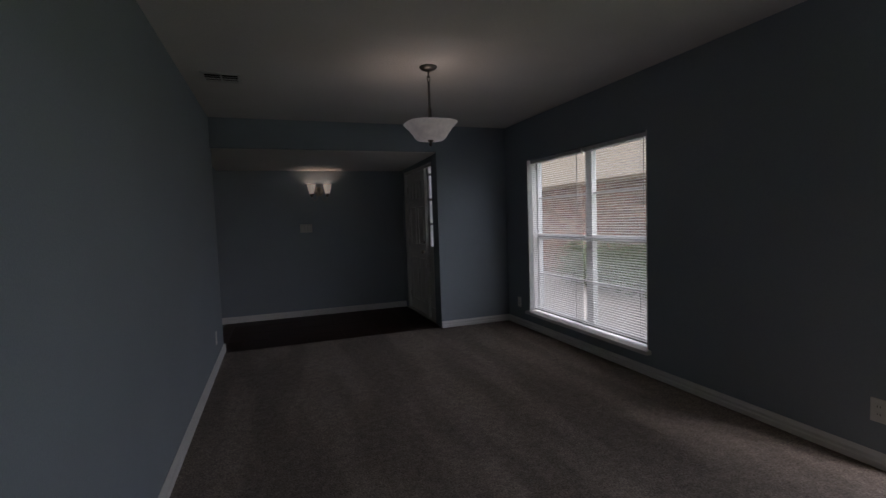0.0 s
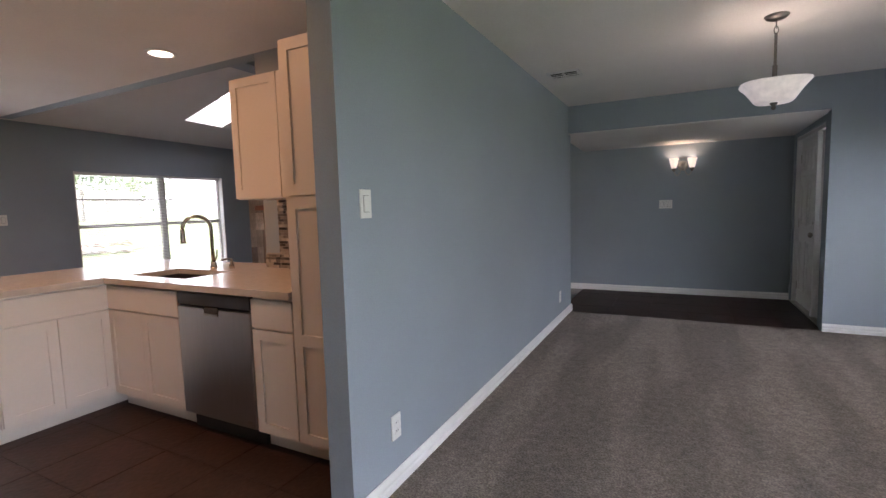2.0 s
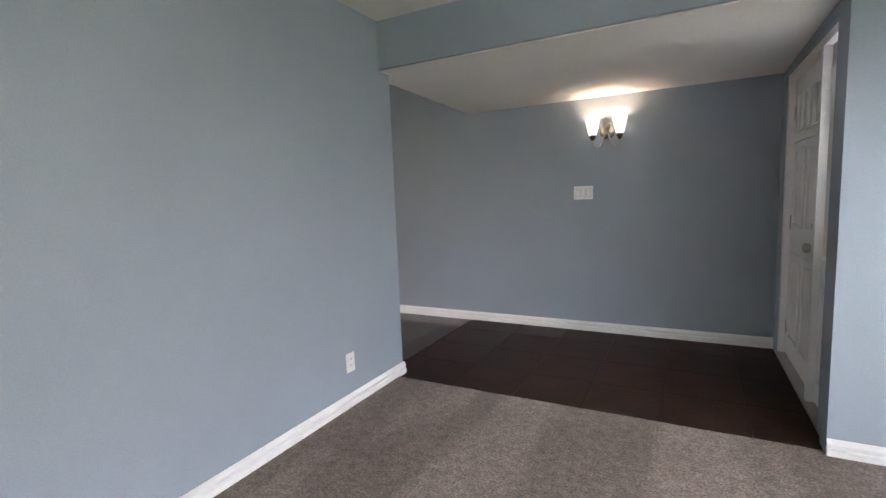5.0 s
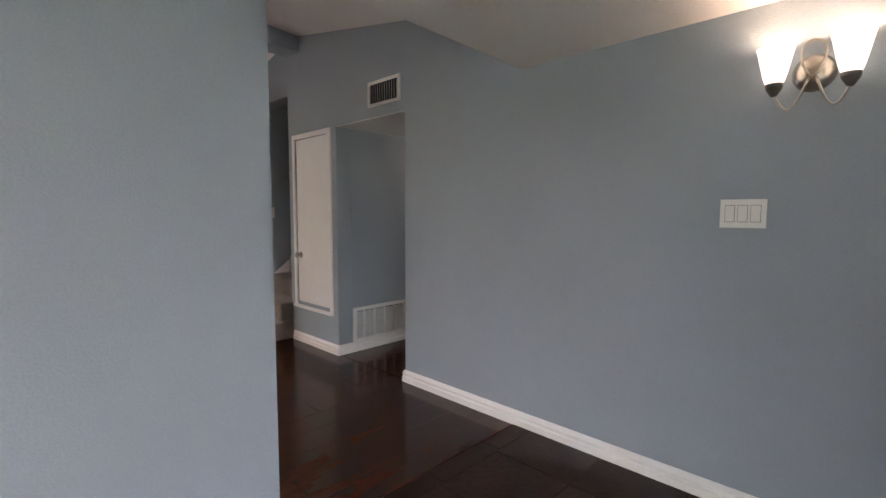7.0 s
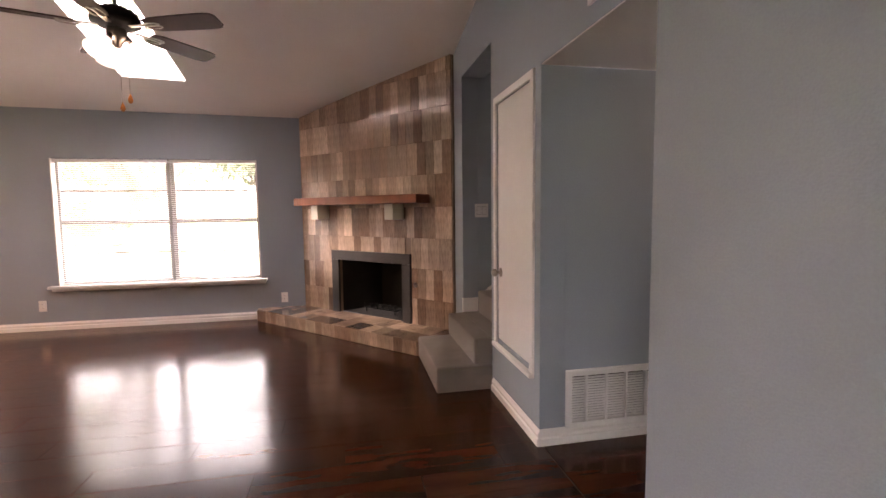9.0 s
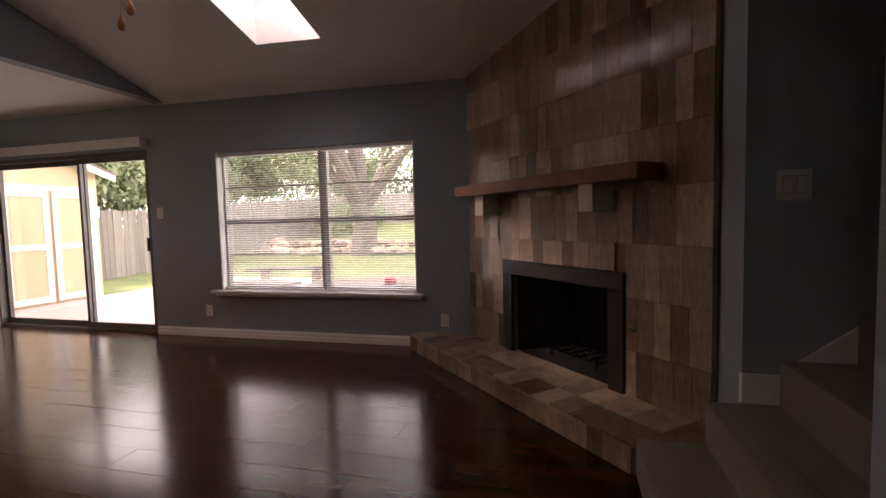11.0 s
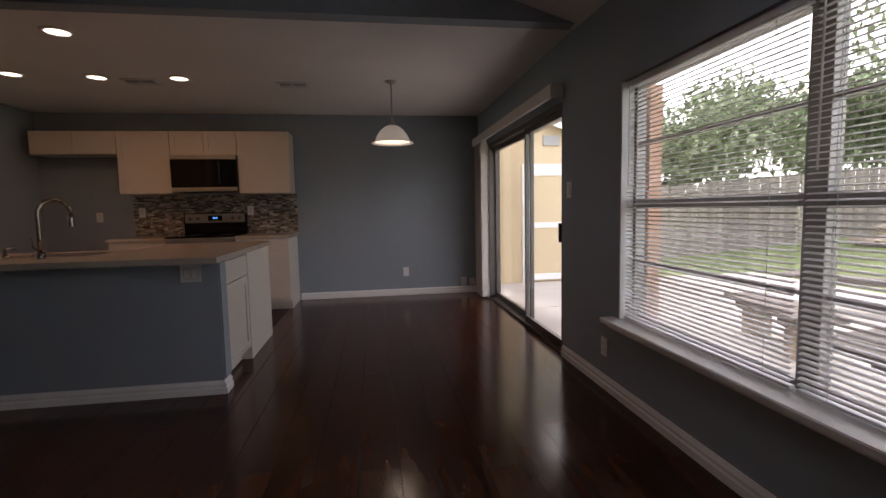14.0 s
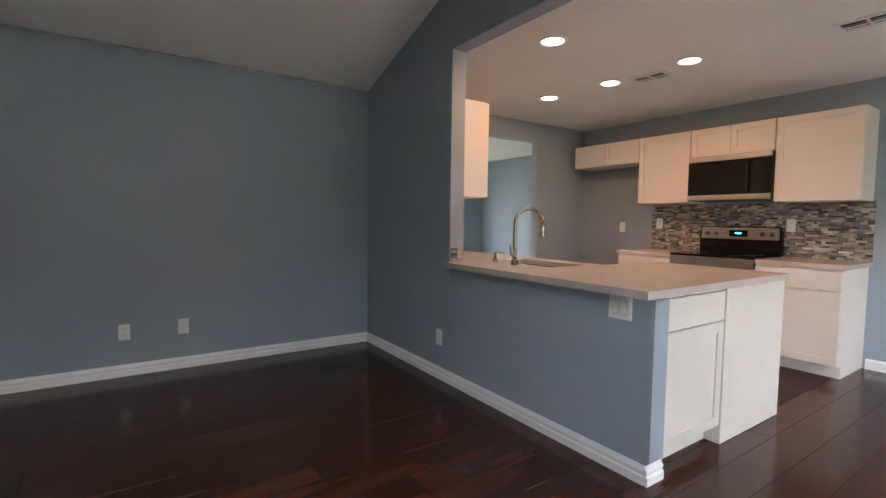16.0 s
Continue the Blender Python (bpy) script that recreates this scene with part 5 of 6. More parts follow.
mosaic("brown and grey glass mosaic backsplash behind the range", -3.14, -1.15, KY, 1, 0.912, 1.43)
mosaic("brown and grey glass mosaic backsplash beside the pantry", -1.385, -0.573, CB, -1, 0.912, 1.40)
mosaic("short strip of glass mosaic at the end of the bar wall", -1.529, -1.386, CB, -1, 0.912, 1.02)
mj = thing("mosaic_end_strip", "short glass mosaic strip on the bar wall jamb", "backsplash", (-1.53, 2.6, 0.91), "", "structure")
bm = bmesh.new()
for i in range(5):
    for j in range(2):
        box(bm, -1.539, -1.5305, CB + 0.006 + j * 0.055, CB + 0.057 + j * 0.055, 0.914 + i * 0.0195, 0.931 + i * 0.0195)
part("mosaic_strips", bm, MOSAIC, mj, "", False, "stuff")

# ---- fireplace ----
du = Vector((1.60, 1.485, 0)).normalized()
FP = Matrix(((du.x, -du.y, 0, BX), (du.y, du.x, 0, 5.85), (0, 0, 1, 0), (0, 0, 0, 1)))
FL = math.hypot(1.60, 1.485)
HZ = 0.135


def fp_box(u0, u1, d0, d1, z0, z1, bevel=0.0):
    """A box on the corner fireplace: u along its face, d out into the room."""
    return boxed(u0, u1, -d1, -d0, z0, z1, bevel, FP)


cb = slab("y", 0.0, 0.03, -0.01, FL + 0.01, 0.0, 2.84, [(0.63, 1.57, HZ, 0.735)])
bmesh.ops.transform(cb, matrix=FP, verts=cb.verts[:])
chim = structure("chimney_breast", cb, STONE_GROUT, "corner chimney breast clad in wood-grain porcelain tiles", "chimney breast")
fb = thing("fireplace", "dark slate framed fireplace with a sooty open firebox", "fireplace", tuple(FP @ Vector((1.08, 0, HZ))))
bm = bmesh.new()
pts = [(0.63, 0.03), (1.57, 0.03), (1.40, 0.5), (0.80, 0.5)]
lo = [bm.verts.new(FP @ Vector((u, d, HZ + 0.004))) for u, d in pts]
hi = [bm.verts.new(FP @ Vector((u, d, 0.77))) for u, d in pts]
for i in range(1, 4):
    bm.faces.new((lo[i], lo[(i + 1) % 4], hi[(i + 1) % 4], hi[i]))
bm.faces.new(lo)
bm.faces.new(hi)
part("firebox", bm, SOOT, fb, "soot-black firebox")
for nm, u0, u1, z0, z1 in (("surround_leg", 0.52, 0.63, HZ, 0.735), ("surround_leg", 1.57, 1.68, HZ, 0.735), ("surround_lintel", 0.52, 1.68, 0.736, 0.84)):
    part(nm, fp_box(u0, u1, 0.002, 0.03, z0, z1, 0.004), BLACK_STONE, fb, "dark slate surround slab")
part("gas_key", lathe(bmesh.new(), [(0.0, 0.025), (0.01, 0.024), (0.012, 0.01), (0.024, 0.006), (0.026, 0.0)], 0, 0, 18, FP @ pose(1.735, -0.012, 0.535, 90, 0, 0)), NICKEL, fb, "", True)
gr = thing("fire_grate", "black iron fire grate in the firebox", "fire grate", tuple(FP @ Vector((1.08, 0.2, HZ))))
for i in range(6):
    u = 0.88 + i * 0.09
    part("bar", tube(bmesh.new(), [FP @ Vector((u, 0.12, HZ + 0.11)), FP @ Vector((u, 0.14, HZ + 0.06)), FP @ Vector((u, 0.36, HZ + 0.06))], 0.008, 6), IRON, gr)
for d in (0.16, 0.34):
    part("rail", tube(bmesh.new(), [FP @ Vector((0.83, d, HZ + 0.05)), FP @ Vector((1.34, d, HZ + 0.05))], 0.008, 6), IRON, gr)
    for u in (0.87, 1.3):
        part("leg", tube(bmesh.new(), [FP @ Vector((u, d, HZ + 0.004)), FP @ Vector((u, d, HZ + 0.05))], 0.008, 6), IRON, gr)
mt = thing("mantel_shelf", "thick red-brown wooden mantel beam", "mantel", tuple(FP @ Vector((1.0, 0, 1.32))))
mb = fp_box(0.12, 1.93, 0.012, 0.222, 1.348, 1.432, 0.006)
for v in mb.verts:
    v.co += noise.noise_vector(v.co * 3) * 0.004
part("beam", mb, MANTEL, mt)
for u in (0.375, 1.49):
    cbk = thing("mantel_corbel", "cream painted wooden block under the mantel", "corbel", tuple(FP @ Vector((u, 0, 1.18))), "mantel blocks")
    part("block", fp_box(u, u + 0.11, 0.012, 0.18, 1.19, 1.347, 0.004), CORBEL, cbk)

hearth = thing("raised_hearth", "raised hearth clad in wood-grain porcelain tiles", "hearth", (-4.5, 6.2, 0))
HA, HB = Vector((-5.475, 5.31, 0)), Vector((-3.72, 6.939, 0))
bm = bmesh.new()
poly = [(BX + 0.001, 5.84), (BX + 0.001, 5.31), (HA.x, HA.y), (HB.x, HB.y), (-3.72, EY - 0.001), (-4.0, EY - 0.001)]
lo = [bm.verts.new((x, y, 0.003)) for x, y in poly]
hi = [bm.verts.new((x, y, HZ - 0.008)) for x, y in poly]
bm.faces.new(lo)
bm.faces.new(hi)
for i in range(len(poly)):
    j = (i + 1) % len(poly)
    bm.faces.new((lo[i], lo[j], hi[j], hi[i]))
part("core", bm, STONE_GROUT, hearth)

# ---- stairs ----
st = thing("carpeted_stairs", "beige carpeted stairs rising through the wall opening", "stairs", (-3.3, 7.2, 0))
fronts = [6.95, 7.22] + [7.49 + 0.26 * i for i in range(8)]
for i, y in enumerate(fronts):
    x0, x1 = (-3.70, -2.835) if i < 2 else (STAIR[0] + 0.004, STAIR[1] - 0.004)
    end = fronts[i + 1] + 0.02 if i + 1 < len(fronts) else y + 0.9
    if i == 0:
        end = EY - 0.002
    if i == 1:
        bm = boxed(x0, x1, y, EY - 0.002, 0.19, 0.375, 0.02)
        box(bm, STAIR[0] + 0.004, STAIR[1] - 0.004, EY - 0.01, 7.52, 0.0, 0.375)
    else:
        bm = boxed(x0, x1, y, end, 0.003 if i == 0 else 0.0, 0.19 * (i + 1) - 0.005, 0.02)
    part("step", bm, STAIR_CARPET, st)
bm = bmesh.new()
sk_pts = [(EY + 0.145, 0.38), (EY + 0.145, 0.52), (9.5, 2.02), (9.5, 1.85)]
a = [bm.verts.new((STAIR[0] + 0.001, y, z)) for y, z in sk_pts]
b = [bm.verts.new((STAIR[0] + 0.016, y, z)) for y, z in sk_pts]
bm.faces.new(a)
bm.faces.new(b)
for i in range(4):
    bm.faces.new((a[i], a[(i + 1) % 4], b[(i + 1) % 4], b[i]))
structure("trim_stair_skirt", bm, TRIM, "white painted stair skirting board", "trim")
structure("trim_stair_jamb", boxed(STAIR[0] - 0.02, STAIR[0] + 0.012, EY - 0.004, EY + 0.145, 0.376, 0.5, 0.002), TRIM, "white painted skirting end", "trim")

# ---- outdoors ----


def lawn(x, y):
    return -0.14 + 0.072 * min(max(0.0, -11.5 - x), 17.0) + 0.04 * noise.noise(Vector((x * 0.3, y * 0.3, 0)))


bm = bmesh.new()
gx = [-600, -120, -60, -40] + [-30 + i for i in range(0, 25)] + [-3, 2, 6, 10, 20, 60, 600]
gy = [-600, -100, -40, -20] + [-12 + i for i in range(0, 30)] + [25, 40, 100, 600]
vs = {(x, y): bm.verts.new((x, y, lawn(x, y) if x < -11 else -0.14)) for x in gx for y in gy}
for i in range(len(gx) - 1):
    for j in range(len(gy) - 1):
        bm.faces.new((vs[gx[i], gy[j]], vs[gx[i + 1], gy[j]], vs[gx[i + 1], gy[j + 1]], vs[gx[i], gy[j + 1]]))
structure("ground", bm, GRASS, "mown green lawn rising behind the house", "lawn")
bm = bmesh.new()
for i in range(3):
    for j in range(5):
        box(bm, -10.9 + i * 1.72, -9.19 + i * 1.72, -1.6 + j * 1.9, 0.29 + j * 1.9, -0.2, -0.085)
structure("patio", bm, CONCRETE, "pale concrete patio slabs with open joints", "patio")
structure("front_walk", boxed(3.6, 7.2, 3.0, 20.0, -0.2, -0.1), CONCRETE, "pale concrete front walk", "path")
structure("roof_eave", boxed(-6.45, BX - 0.161, -0.7, 9.0, 2.22, 2.32), SOFFIT, "tan painted eave soffit over the patio", "eave")
pp = thing("patio_post", "terracotta painted patio post", "post", (-6.6, 1.95, -0.1))
part("shaft", boxed(-6.66, -6.54, 1.89, 2.01, -0.085, 2.22, 0.006), PORCH, pp)


def leaves(bm, centre, radius, count, size, r2, squash=0.7):
    for _ in range(count):
        d = Vector((r2.gauss(0, 1), r2.gauss(0, 1), r2.gauss(0, 1) * squash))
        d = d.normalized() * radius * r2.uniform(0.35, 1.0)
        m = Matrix.Translation(Vector(centre) + d) @ Euler((r2.uniform(0, 6.3), r2.uniform(0, 6.3), r2.uniform(0, 6.3))).to_matrix().to_4x4()
        s = size * r2.uniform(0.6, 1.3)
        q = [bm.verts.new(m @ Vector(c)) for c in ((-s, 0, 0), (0, -s * 0.45, s * 0.1), (s, 0, 0), (0, s * 0.45, s * 0.1))]
        bm.faces.new(q)


def tree(label, x, y, h, r, lean, crown, seed, leaf=0.11, per=260, fork_at=0.2, limbs=()):
    """A tapered trunk with limbs, and a loose crown of small leaves round the limb ends."""
    r2 = random.Random(seed)
    z = lawn(x, y)
    t = thing("tree", label, "tree", (x, y, z))
    bm = bmesh.new()
    fork = Vector((x + lean[0] * 0.4, y + lean[1] * 0.4, z + h * fork_at))
    tube(bm, [(x, y, z - 0.2), (x + 0.02, y, z + 0.15), tuple((Vector((x, y, z)) + fork) / 2 + Vector((0.05, 0.04, 0))), tuple(fork)], r * 1.25, 12, r * 0.8)
    ends = []
    for ox, oy, oz in limbs:
        tip = fork + Vector((ox, oy, oz))
        mid = fork + Vector((ox * 0.45, oy * 0.45, oz * 0.52))
        tube(bm, [tuple(fork - Vector((0, 0, 0.3))), tuple(mid), tuple(tip)], r * 0.78, 10, r * 0.3)
        side = Vector((oy, -ox, 0)).normalized() * 1.4
        for w in (side, -side):
            tube(bm, [tuple(mid), tuple(mid + w * 0.5 + Vector((0, 0, 0.9))), tuple(mid + w + Vector((0, 0, 2.2)))], r * 0.3, 8, r * 0.06)
            ends.append(mid + w + Vector((0, 0, 2.4)))
        ends.append(tip)
    for k in range(crown):
        a = 2 * math.pi * k / crown + r2.uniform(-0.4, 0.4)
        ln = h * r2.uniform(0.35, 0.62)
        tip = fork + Vector((math.cos(a) * ln * 0.75 + lean[0], math.sin(a) * ln * 0.75 + lean[1], ln * r2.uniform(0.45, 0.95)))
        mid = (fork + tip) / 2 + Vector((r2.uniform(-0.3, 0.3), r2.uniform(-0.3, 0.3), 0.25))
        tube(bm, [tuple(fork), tuple(mid), tuple(tip)], r * 0.5, 8, r * 0.08)
        ends += [tip, (mid + tip) / 2]
        for _ in range(2):
            tw = mid + Vector((r2.uniform(-1, 1), r2.uniform(-1, 1), r2.uniform(0.1, 0.9))) * h * 0.16
            tube(bm, [tuple(mid), tuple(tw)], r * 0.2, 6, r * 0.04)
            ends.append(tw)
    part("trunk", bm, BARK, t)
    bm = bmesh.new()
    for e in ends:
        leaves(bm, e, h * r2.uniform(0.11, 0.19), per, leaf, r2)
    part("crown", bm, LEAF, t, "", False, "stuff")


tree("leaning grey-barked shade tree beside the stone wall", -15.3, 0.45, 8.5, 0.4, (0.3, 0.2), 4, 3, 0.1, 120, 0.17, ((2.3, -1.7, 5.2), (0.5, -0.5, 5.6)))
tree("dark leafy tree behind the fence", -12.5, -6.6, 6.5, 0.2, (0.2, 0.3), 7, 5, 0.12, 260)
tree("spreading green tree behind the fence", -19.0, -8.0, 7.5, 0.25, (0.3, 0.4), 7, 8, 0.14, 260)
tree("leafy tree behind the back fence", -31.0, 0.5, 8.0, 0.3, (0.0, 0.2), 7, 11, 0.2, 240)
tree("leafy tree behind the back fence", -32.0, 8.5, 9.0, 0.3, (0.0, -0.2), 7, 12, 0.2, 240)
tree("leafy tree behind the back fence", -31.0, -8.0, 8.0, 0.3, (0.0, -0.2), 7, 14, 0.2, 240)
bu = thing("shrub", "low green shrub in front of the fence", "shrub", (-24, -3.2, 0.6))
bm = bmesh.new()
r2 = random.Random(21)
for i in range(5):
    leaves(bm, (-20 - i * 1.3, -3.2 + r2.uniform(-0.3, 0.3), lawn(-20 - i * 1.3, -3) + 0.8), 0.9, 420, 0.1, r2, 0.9)
part("foliage", bm, LEAF, bu, "", False, "stuff")

sc2 = thing("shrub_row", "tall loose green shrubs behind the garden fences", "shrubs", (-18, -6, 0.5))
bm = bmesh.new()
r2 = random.Random(22)
for i in range(15):
    x = -10.5 - i * 1.3
    leaves(bm, (x, -6.2 + r2.uniform(-0.5, 0.5), lawn(x, -6) + r2.uniform(1.9, 3.0)), r2.uniform(1.0, 1.7), 420, 0.13, r2, 0.9)
for i in range(15):
    y = -5 + i * 1.7
    leaves(bm, (-30 + r2.uniform(-0.5, 0.5), y, lawn(-30, y) + r2.uniform(1.9, 3.4)), r2.uniform(1.3, 2.0), 420, 0.17, r2, 0.9)
part("foliage", bm, LEAF, sc2, "", False, "stuff")

board_data = mesh_of("board", boxed(-0.066, 0.066, -0.009, 0.009, 0.0, 1.78), FENCE)
for label, n, f in (("weathered grey wooden side fence", 136, lambda i: (-8.3 - i * 0.145, -4.6, 0)), ("weathered grey wooden back fence", 150, lambda i: (-28.2, -4.6 + i * 0.145, 90))):
    x, y, a = f(0)
    fe = thing("fence", label, "fence", (x, y, lawn(x, y)))
    for i in range(n):
        x, y, a = f(i)
        shared("board", board_data, fe, pose(x, y, lawn(x, y) - 0.03 + rng.uniform(-0.015, 0.015), 0, rng.uniform(-0.8, 0.8), a))
    for z in (0.4, 1.4):
        p0, p1 = f(0), f(n - 1)
        part("rail", tube(bmesh.new(), [(p0[0] - 0.03, p0[1] - 0.03, lawn(p0[0], p0[1]) + z), *([(-11.5, p0[1] - 0.03, lawn(-11.5, p0[1]) + z)] if p0[2] == 0 else []), (p1[0] - 0.03, p1[1] - 0.03, lawn(p1[0], p1[1]) + z)], 0.03, 4), FENCE, fe)

sw = thing("stone_wall", "low tumbled tan field stone wall in the lawn", "stone wall", (-15.4, 0, 0.1))
stones = []
for k in range(5):
    bm = bmesh.new()
    bmesh.ops.create_icosphere(bm, subdivisions=1, radius=0.5)
    for v in bm.verts:
        v.co += noise.noise_vector(v.co * 2 + Vector((k * 9, 0, 0))) * 0.22
        v.co.z *= 0.6
    stones.append(mesh_of("stone", bm, ROCK))
for row in range(2):
    for i in range(30):
        y = -3.2 + i * 0.42 + row * 0.2
        x = -15.2 - 0.35 * row + rng.uniform(-0.15, 0.15)
        s = rng.uniform(0.4, 0.62)
        shared("stone", stones[(i + row) % 5], sw, pose(x, y, lawn(x, y) + 0.1 + row * 0.2, rng.uniform(-15, 15), rng.uniform(-15, 15), rng.uniform(0, 360)) @ Matrix.Scale(s, 4))


def bench(name, label, cat, cx, cy, ln, wd, top, turn, boards):
    b = thing(name, label, cat, (cx, cy, -0.085))
    m = pose(cx, cy, 0, 0, 0, turn)
    for i in range(boards):
        w = wd / boards
        part("board", boxed(-wd / 2 + i * w + 0.004, -wd / 2 + (i + 1) * w - 0.004, -ln / 2, ln / 2, top - 0.045, top, 0.004, m), WEATHERED, b)
    for s in (-1, 1):
        part("pedestal", boxed(-0.09, 0.09, s * ln * 0.3 - 0.09, s * ln * 0.3 + 0.09, -0.085, top - 0.075, 0.01, m), ROCK, b)
        part("crossbeam", boxed(-wd * 0.42, wd * 0.42, s * ln * 0.3 - 0.05, s * ln * 0.3 + 0.05, top - 0.11, top - 0.045, 0.004, m), WEATHERED, b)
    return b


bench("patio_table", "weathered low timber patio table on stone pedestals", "table", -7.3, 4.2, 1.75, 0.95, 0.36, 8, 5)
bench("patio_bench", "weathered low timber bench on stone pedestals", "bench", -9.45, 1.55, 1.6, 0.4, 0.32, 20, 2)
bench("patio_bench", "weathered low timber bench near the sliding door", "bench", -7.6, 2.3, 1.1, 0.4, 0.3, -15, 2)
rb = thing("red_container", "faded red plastic container on the patio table", "container", (-7.09, 4.5, 0.36))
part("body", lathe(bmesh.new(), [(0.0, 0.362), (0.06, 0.362), (0.075, 0.38), (0.075, 0.43), (0.06, 0.45), (0.0, 0.45)], -7.09, 4.5, 20), RED, rb, "", True)

sh = thing("garden_shed", "pale yellow wooden garden shed with white-trimmed double doors", "shed", (-7.0, -2.8, -0.1))
bm = bmesh.new()
prof = [(-5.76, -0.2), (-8.2, -0.2), (-8.2, 2.17), (-5.76, 2.97)]
fa = [bm.verts.new((x, -1.6, z)) for x, z in prof]
fb2 = [bm.verts.new((x, -4.2, z)) for x, z in prof]
bm.faces.new(fa)
bm.faces.new(fb2)
for i in range(4):
    bm.faces.new((fa[i], fa[(i + 1) % 4], fb2[(i + 1) % 4], fb2[i]))
part("wall", bm, SHED, sh)
bm = bmesh.new()
rp = [(-5.7, 3.02), (-8.45, 2.12), (-8.47, 2.17), (-5.7, 3.08)]
fa = [bm.verts.new((x, -1.45, z)) for x, z in rp]
fb2 = [bm.verts.new((x, -4.35, z)) for x, z in rp]
bm.faces.new(fa)
bm.faces.new(fb2)
for i in range(4):
    bm.faces.new((fa[i], fa[(i + 1) % 4], fb2[(i + 1) % 4], fb2[i]))
part("roof", bm, ROOFING, sh)
bm = bmesh.new()
rp = [(-5.7, 2.91), (-8.45, 2.01), (-8.45, 2.12), (-5.7, 3.02)]
fa = [bm.verts.new((x, -1.45, z)) for x, z in rp]
fb2 = [bm.verts.new((x, -1.43, z)) for x, z in rp]
bm.faces.new(fa)
bm.faces.new(fb2)
for i in range(4):
    bm.faces.new((fa[i], fa[(i + 1) % 4], fb2[(i + 1) % 4], fb2[i]))
part("fascia", bm, TRIM, sh, "white fascia board")
for x0, x1 in ((-7.34, -6.66), (-8.02, -7.40)):
    d = part("door", boxed(x0, x1, -1.6, -1.575, -0.04, 1.79, 0.003), SHED, sh)
    bm = bmesh.new()
    for q in ((x0, x1, -0.04, 0.06), (x0, x1, 1.69, 1.79), (x0 + 0.09, x1 - 0.09, 0.83, 0.92), (x0, x0 + 0.09, 0.06, 1.69), (x1 - 0.09, x1, 0.06, 1.69)):
        box(bm, q[0], q[1], -1.575, -1.556, q[2], q[3])
    part("door_trim", bm, TRIM, d, "white painted trim boards")
bm = bmesh.new()
for q in ((-6.64, -6.56, -0.1, 1.88), (-8.12, -8.04, -0.1, 1.88), (-8.04, -6.64, 1.80, 1.88)):
    box(bm, q[0], q[1], -1.6, -1.57, q[2], q[3])
part("door_casing", bm, TRIM, sh)
bm = bmesh.new()
box(bm, -7.2, -6.92, -1.6, -1.57, 2.18, 2.34)
part("gable_vent", bm, GREY_FRAME, sh)
part("notice_board", boxed(-8.2, -8.1, -1.58, -1.56, 1.36, 1.55, 0.003), PLATE, sh, "small white board")

# front garden
fw = thing("neighbour_wing", "red-brown brick house wing with a tan eave", "brick wall", (7.3, 9, -0.14), "", "structure")
part("mortar_core", boxed(7.25, 7.6, 3.5, 16.0, -0.2, 2.3), MORTAR, fw)
bm = bmesh.new()
r2 = random.Random(4)
for row in range(30):
    for i in range(46):
        y = 4.6 + i * 0.215 + (0.1 if row % 2 else 0)
        z = -0.12 + row * 0.075
        box(bm, 7.235 + r2.uniform(-0.004, 0.004), 7.25, y, y + 0.203, z, z + 0.064)
part("bricks", bm, BRICK, fw, "", False, "stuff")
part("eave", boxed(6.5, 7.6, 3.5, 16.0, 2.0, 3.1, 0.01), SOFFIT, fw, "tan painted eave")
hd = thing("hedge", "clipped green hedge in front of the brick wing", "hedge", (6.3, 7.5, -0.1))
bm = bmesh.new()
for i in range(9):
    leaves(bm, (6.4 + r2.uniform(-0.1, 0.1), 5.6 + i * 0.36, 0.35), 0.5, 480, 0.05, r2, 1.0)
part("foliage", bm, LEAF, hd, "", False, "stuff")

# ---- pieces of floors and claddings ----
PLANKS = bpy.data.objects["floor_great_room"]
plank_cache = {}


def plank_mesh(w, ln):
    key = (round(w, 3), round(ln, 2))
    if key not in plank_cache:
        bm = box(bmesh.new(), -w / 2 + 0.0006, w / 2 - 0.0006, -ln / 2 + 0.0006, ln / 2 - 0.0006, -0.008, 0.0)
        tops = [e for e in bm.edges if all(v.co.z == 0 for v in e.verts)]
        bmesh.ops.bevel(bm, geom=tops, offset=0.0013, segments=1, affect="EDGES")
        plank_cache[key] = mesh_of("plank", bm, LAMINATE)
    return plank_cache[key]


pr = random.Random(12)
PW = 0.195
col = 0
x = BX
while x < EX - 0.02:
    w = min(PW, EX - x)
    lo_y = KY if x + w / 2 < -3.1 else BY
    y = lo_y - (col * 0.43) % 1.22
    while y < EY:
        a, b = max(y, lo_y), min(y + 1.22, EY + 0.01)
        if b - a > 0.06:
            ln = round(b - a, 2)
            shared("plank", plank_mesh(w, ln), PLANKS, pose(x + w / 2, (a + b) / 2, 0.002 + pr.uniform(-0.0005, 0.0005), pr.uniform(-0.03, 0.03), pr.uniform(-0.05, 0.05), 0))
        y += 1.22
    x += w
    col += 1


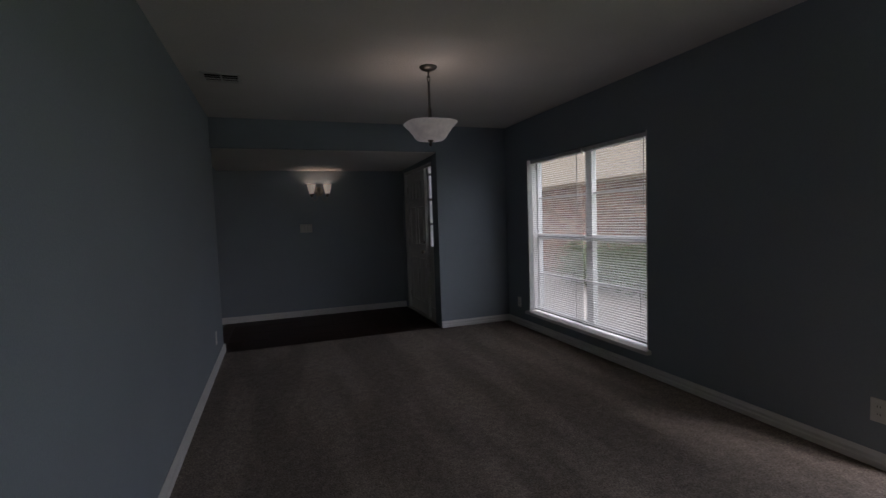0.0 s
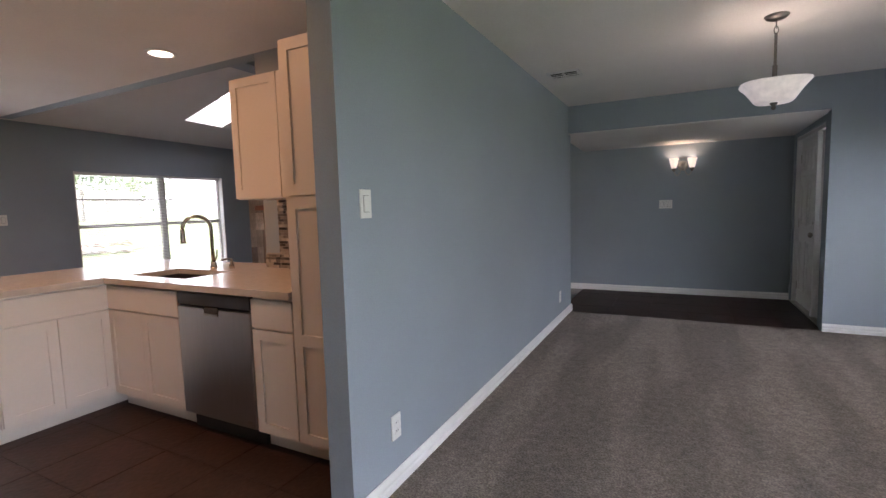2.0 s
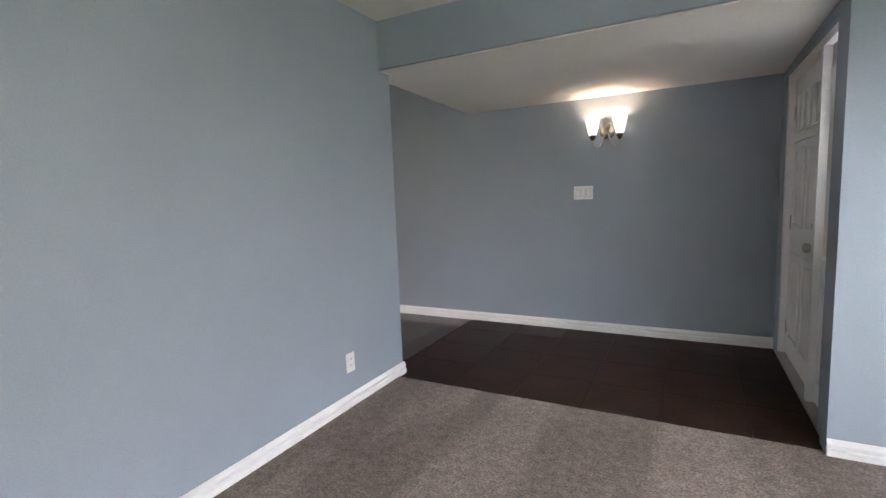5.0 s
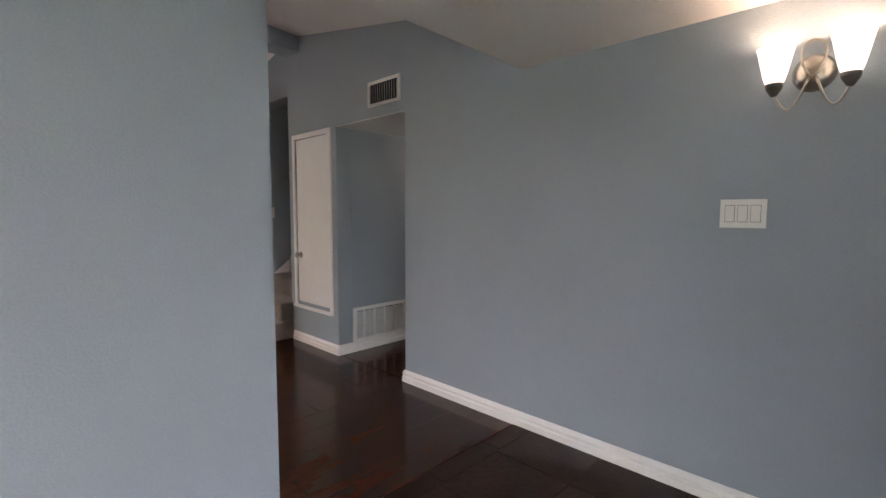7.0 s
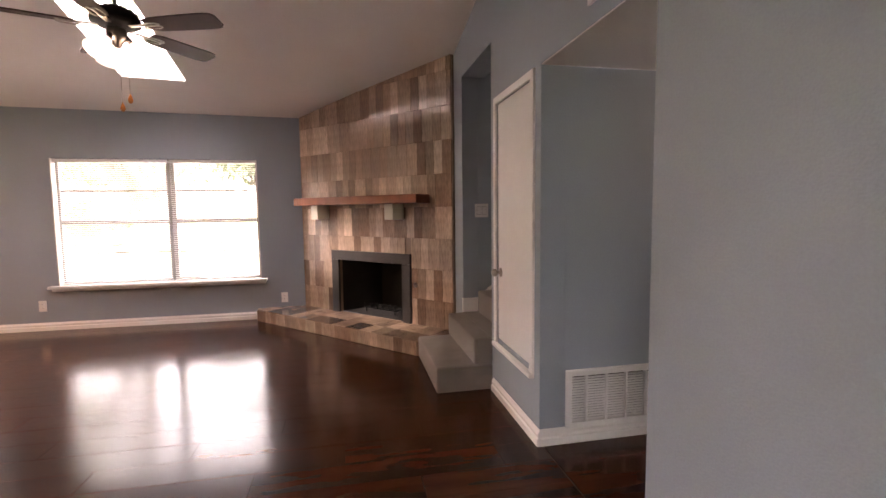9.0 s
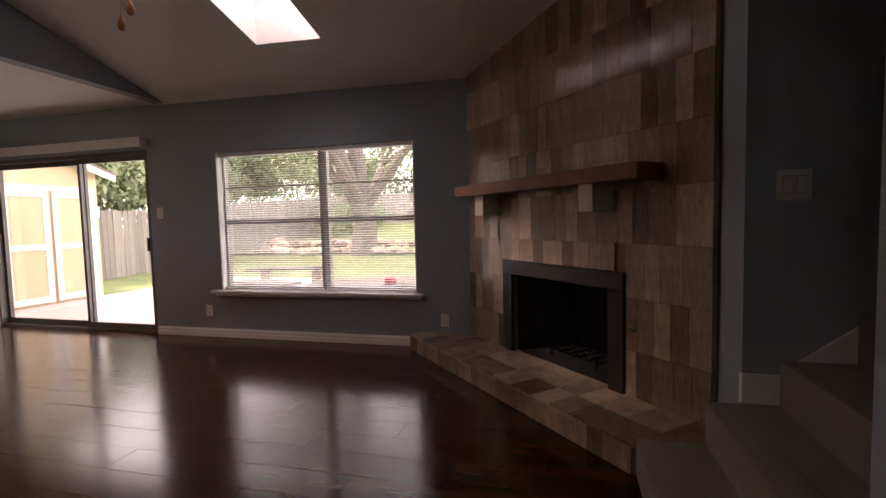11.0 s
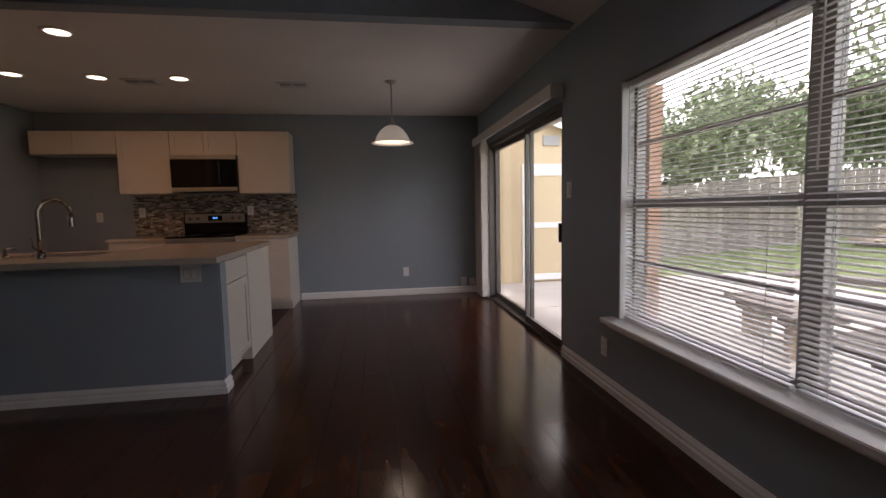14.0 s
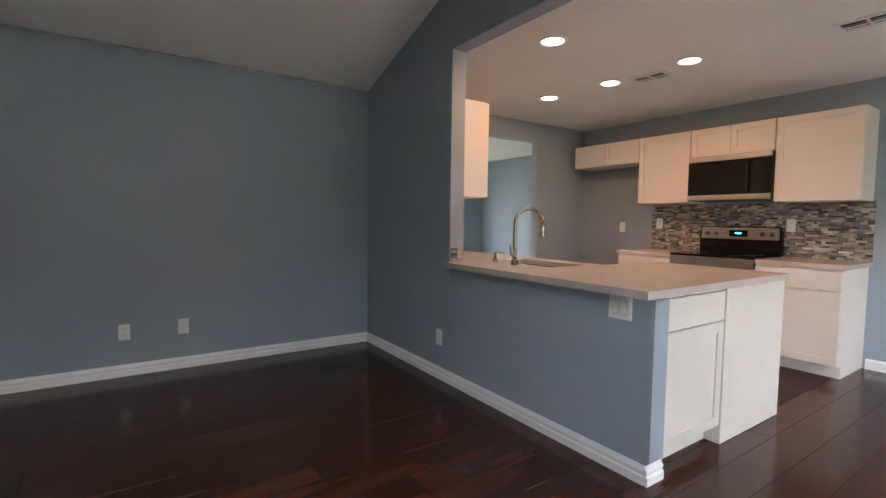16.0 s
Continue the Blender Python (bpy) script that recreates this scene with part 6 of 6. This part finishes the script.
def tiles(parent, x0, x1, y0, y1, size):
    bm = box(bmesh.new(), -size / 2 + 0.0016, size / 2 - 0.0016, -size / 2 + 0.0016, size / 2 - 0.0016, -0.008, 0)
    bmesh.ops.bevel(bm, geom=[e for e in bm.edges if all(v.co.z == 0 for v in e.verts)], offset=0.0016, segments=1, affect="EDGES")
    data = mesh_of("tile", bm, SLATE)
    y = y0
    while y < y1 - 0.01:
        x = x0
        while x < x1 - 0.01:
            w, h = min(size, x1 - x), min(size, y1 - y)
            shared("tile", data, parent, pose(x + w / 2, y + h / 2, 0.005 + pr.uniform(-0.0007, 0.0007), pr.uniform(-0.06, 0.06), pr.uniform(-0.06, 0.06), 90 * pr.randrange(4) if w == h else 0)
                   @ Matrix.Diagonal((w / size, h / size, 1, 1)))
            x += size
        y += size


kf = structure("floor_kitchen", boxed(-3.08, EX, KY, CB, -0.006, -0.001), GROUT, "dark grout bed under the slate kitchen tiles", "floor")
tiles(kf, -3.08, EX, KY, CB, 0.43)
tiles(bpy.data.objects["floor_entry"], 0.0, 2.46, 5.73, EY, 0.43)
tiles(bpy.data.objects["floor_entry"], EX, 0.0, 5.76, EY, 0.43)

tile_cache = {}


def stone_tile(w, h):
    key = (round(w, 3), round(h, 3))
    if key not in tile_cache:
        bm = box(bmesh.new(), 0.0006, w - 0.0006, -0.011, -0.001, 0.0006, h - 0.0006)
        bmesh.ops.bevel(bm, geom=[e for e in bm.edges if all(v.co.y < -0.01 for v in e.verts)], offset=0.0009, segments=1, affect="EDGES")
        tile_cache[key] = mesh_of("tile", bm, STONE)
    return tile_cache[key]


def clad_rows(parent, m, u1, rows, skip, seed):
    r3 = random.Random(seed)
    for z0, z1 in rows:
        u = 0.0
        while u < u1 - 0.005:
            w = min(r3.choice((0.1, 0.1, 0.1, 0.13, 0.16)), u1 - u)
            if u1 - u - w < 0.04:
                w = u1 - u
            a, b = z0, z1
            if skip and u + w > skip[0] and u < skip[1] and a < skip[2]:
                if u < skip[0]:
                    w = max(skip[0] - u, 0.02)
                elif u + w > skip[1]:
                    d = skip[1] - u
                    u, w = skip[1], max(w - d, 0.02)
                else:
                    a = skip[2]
            if b - a > 0.02:
                shared("tile", stone_tile(round(w, 3), round(b - a, 3)), parent, m @ pose(u, r3.uniform(-0.0012, 0), a))
            u += w


zr = [HZ, 0.40, 0.70, 1.005, 1.31, 1.62, 1.93, 2.24, 2.55, 2.83]
clad_rows(chim, FP, FL, list(zip(zr, zr[1:])), (0.515, 1.685, 0.842), 31)
hd_dir = (HB - HA).normalized()
HF = Matrix(((hd_dir.x, -hd_dir.y, 0, HA.x), (hd_dir.y, hd_dir.x, 0, HA.y), (0, 0, 1, 0), (0, 0, 0, 1)))
clad_rows(hearth, HF, (HB - HA).length, [(0.004, HZ - 0.004)], None, 33)
clad_rows(hearth, pose(BX + 0.002, 5.31, 0), HA.x - BX - 0.002, [(0.004, HZ - 0.004)], None, 34)
clad_rows(hearth, Matrix(((0, -1, 0, -3.72), (1, 0, 0, HB.y), (0, 0, 1, 0), (0, 0, 0, 1))), EY - HB.y - 0.002, [(0.004, HZ - 0.004)], None, 35)
# the hearth's top course: long tiles across its depth, cut to its outline
r3 = random.Random(40)
u = 0.0
L2 = FL
depth = 0.473
while u < L2 + 0.3:
    w = r3.choice((0.15, 0.2, 0.2))
    for d0, d1 in ((0.0, 0.26), (0.26, depth - 0.002)):
        bm = bmesh.new()
        box(bm, u - 0.3 + 0.001, u - 0.3 + w - 0.001, -d1 + 0.001, -d0 - 0.001, HZ - 0.008, HZ + 0.001, FP)
        for co, no in (((BX + 0.003, 0, 0), (-1, 0, 0)), ((0, EY - 0.003, 0), (0, 1, 0)), ((-3.722, 0, 0), (1, 0, 0)), ((0, 5.312, 0), (0, -1, 0))):
            bmesh.ops.bisect_plane(bm, geom=bm.verts[:] + bm.edges[:] + bm.faces[:], plane_co=co, plane_no=no, clear_outer=True)
        if len(bm.faces) > 3:
            bmesh.ops.holes_fill(bm, edges=bm.edges[:])
            part("tile", bm, STONE, hearth)
        else:
            bm.free()
    u += w
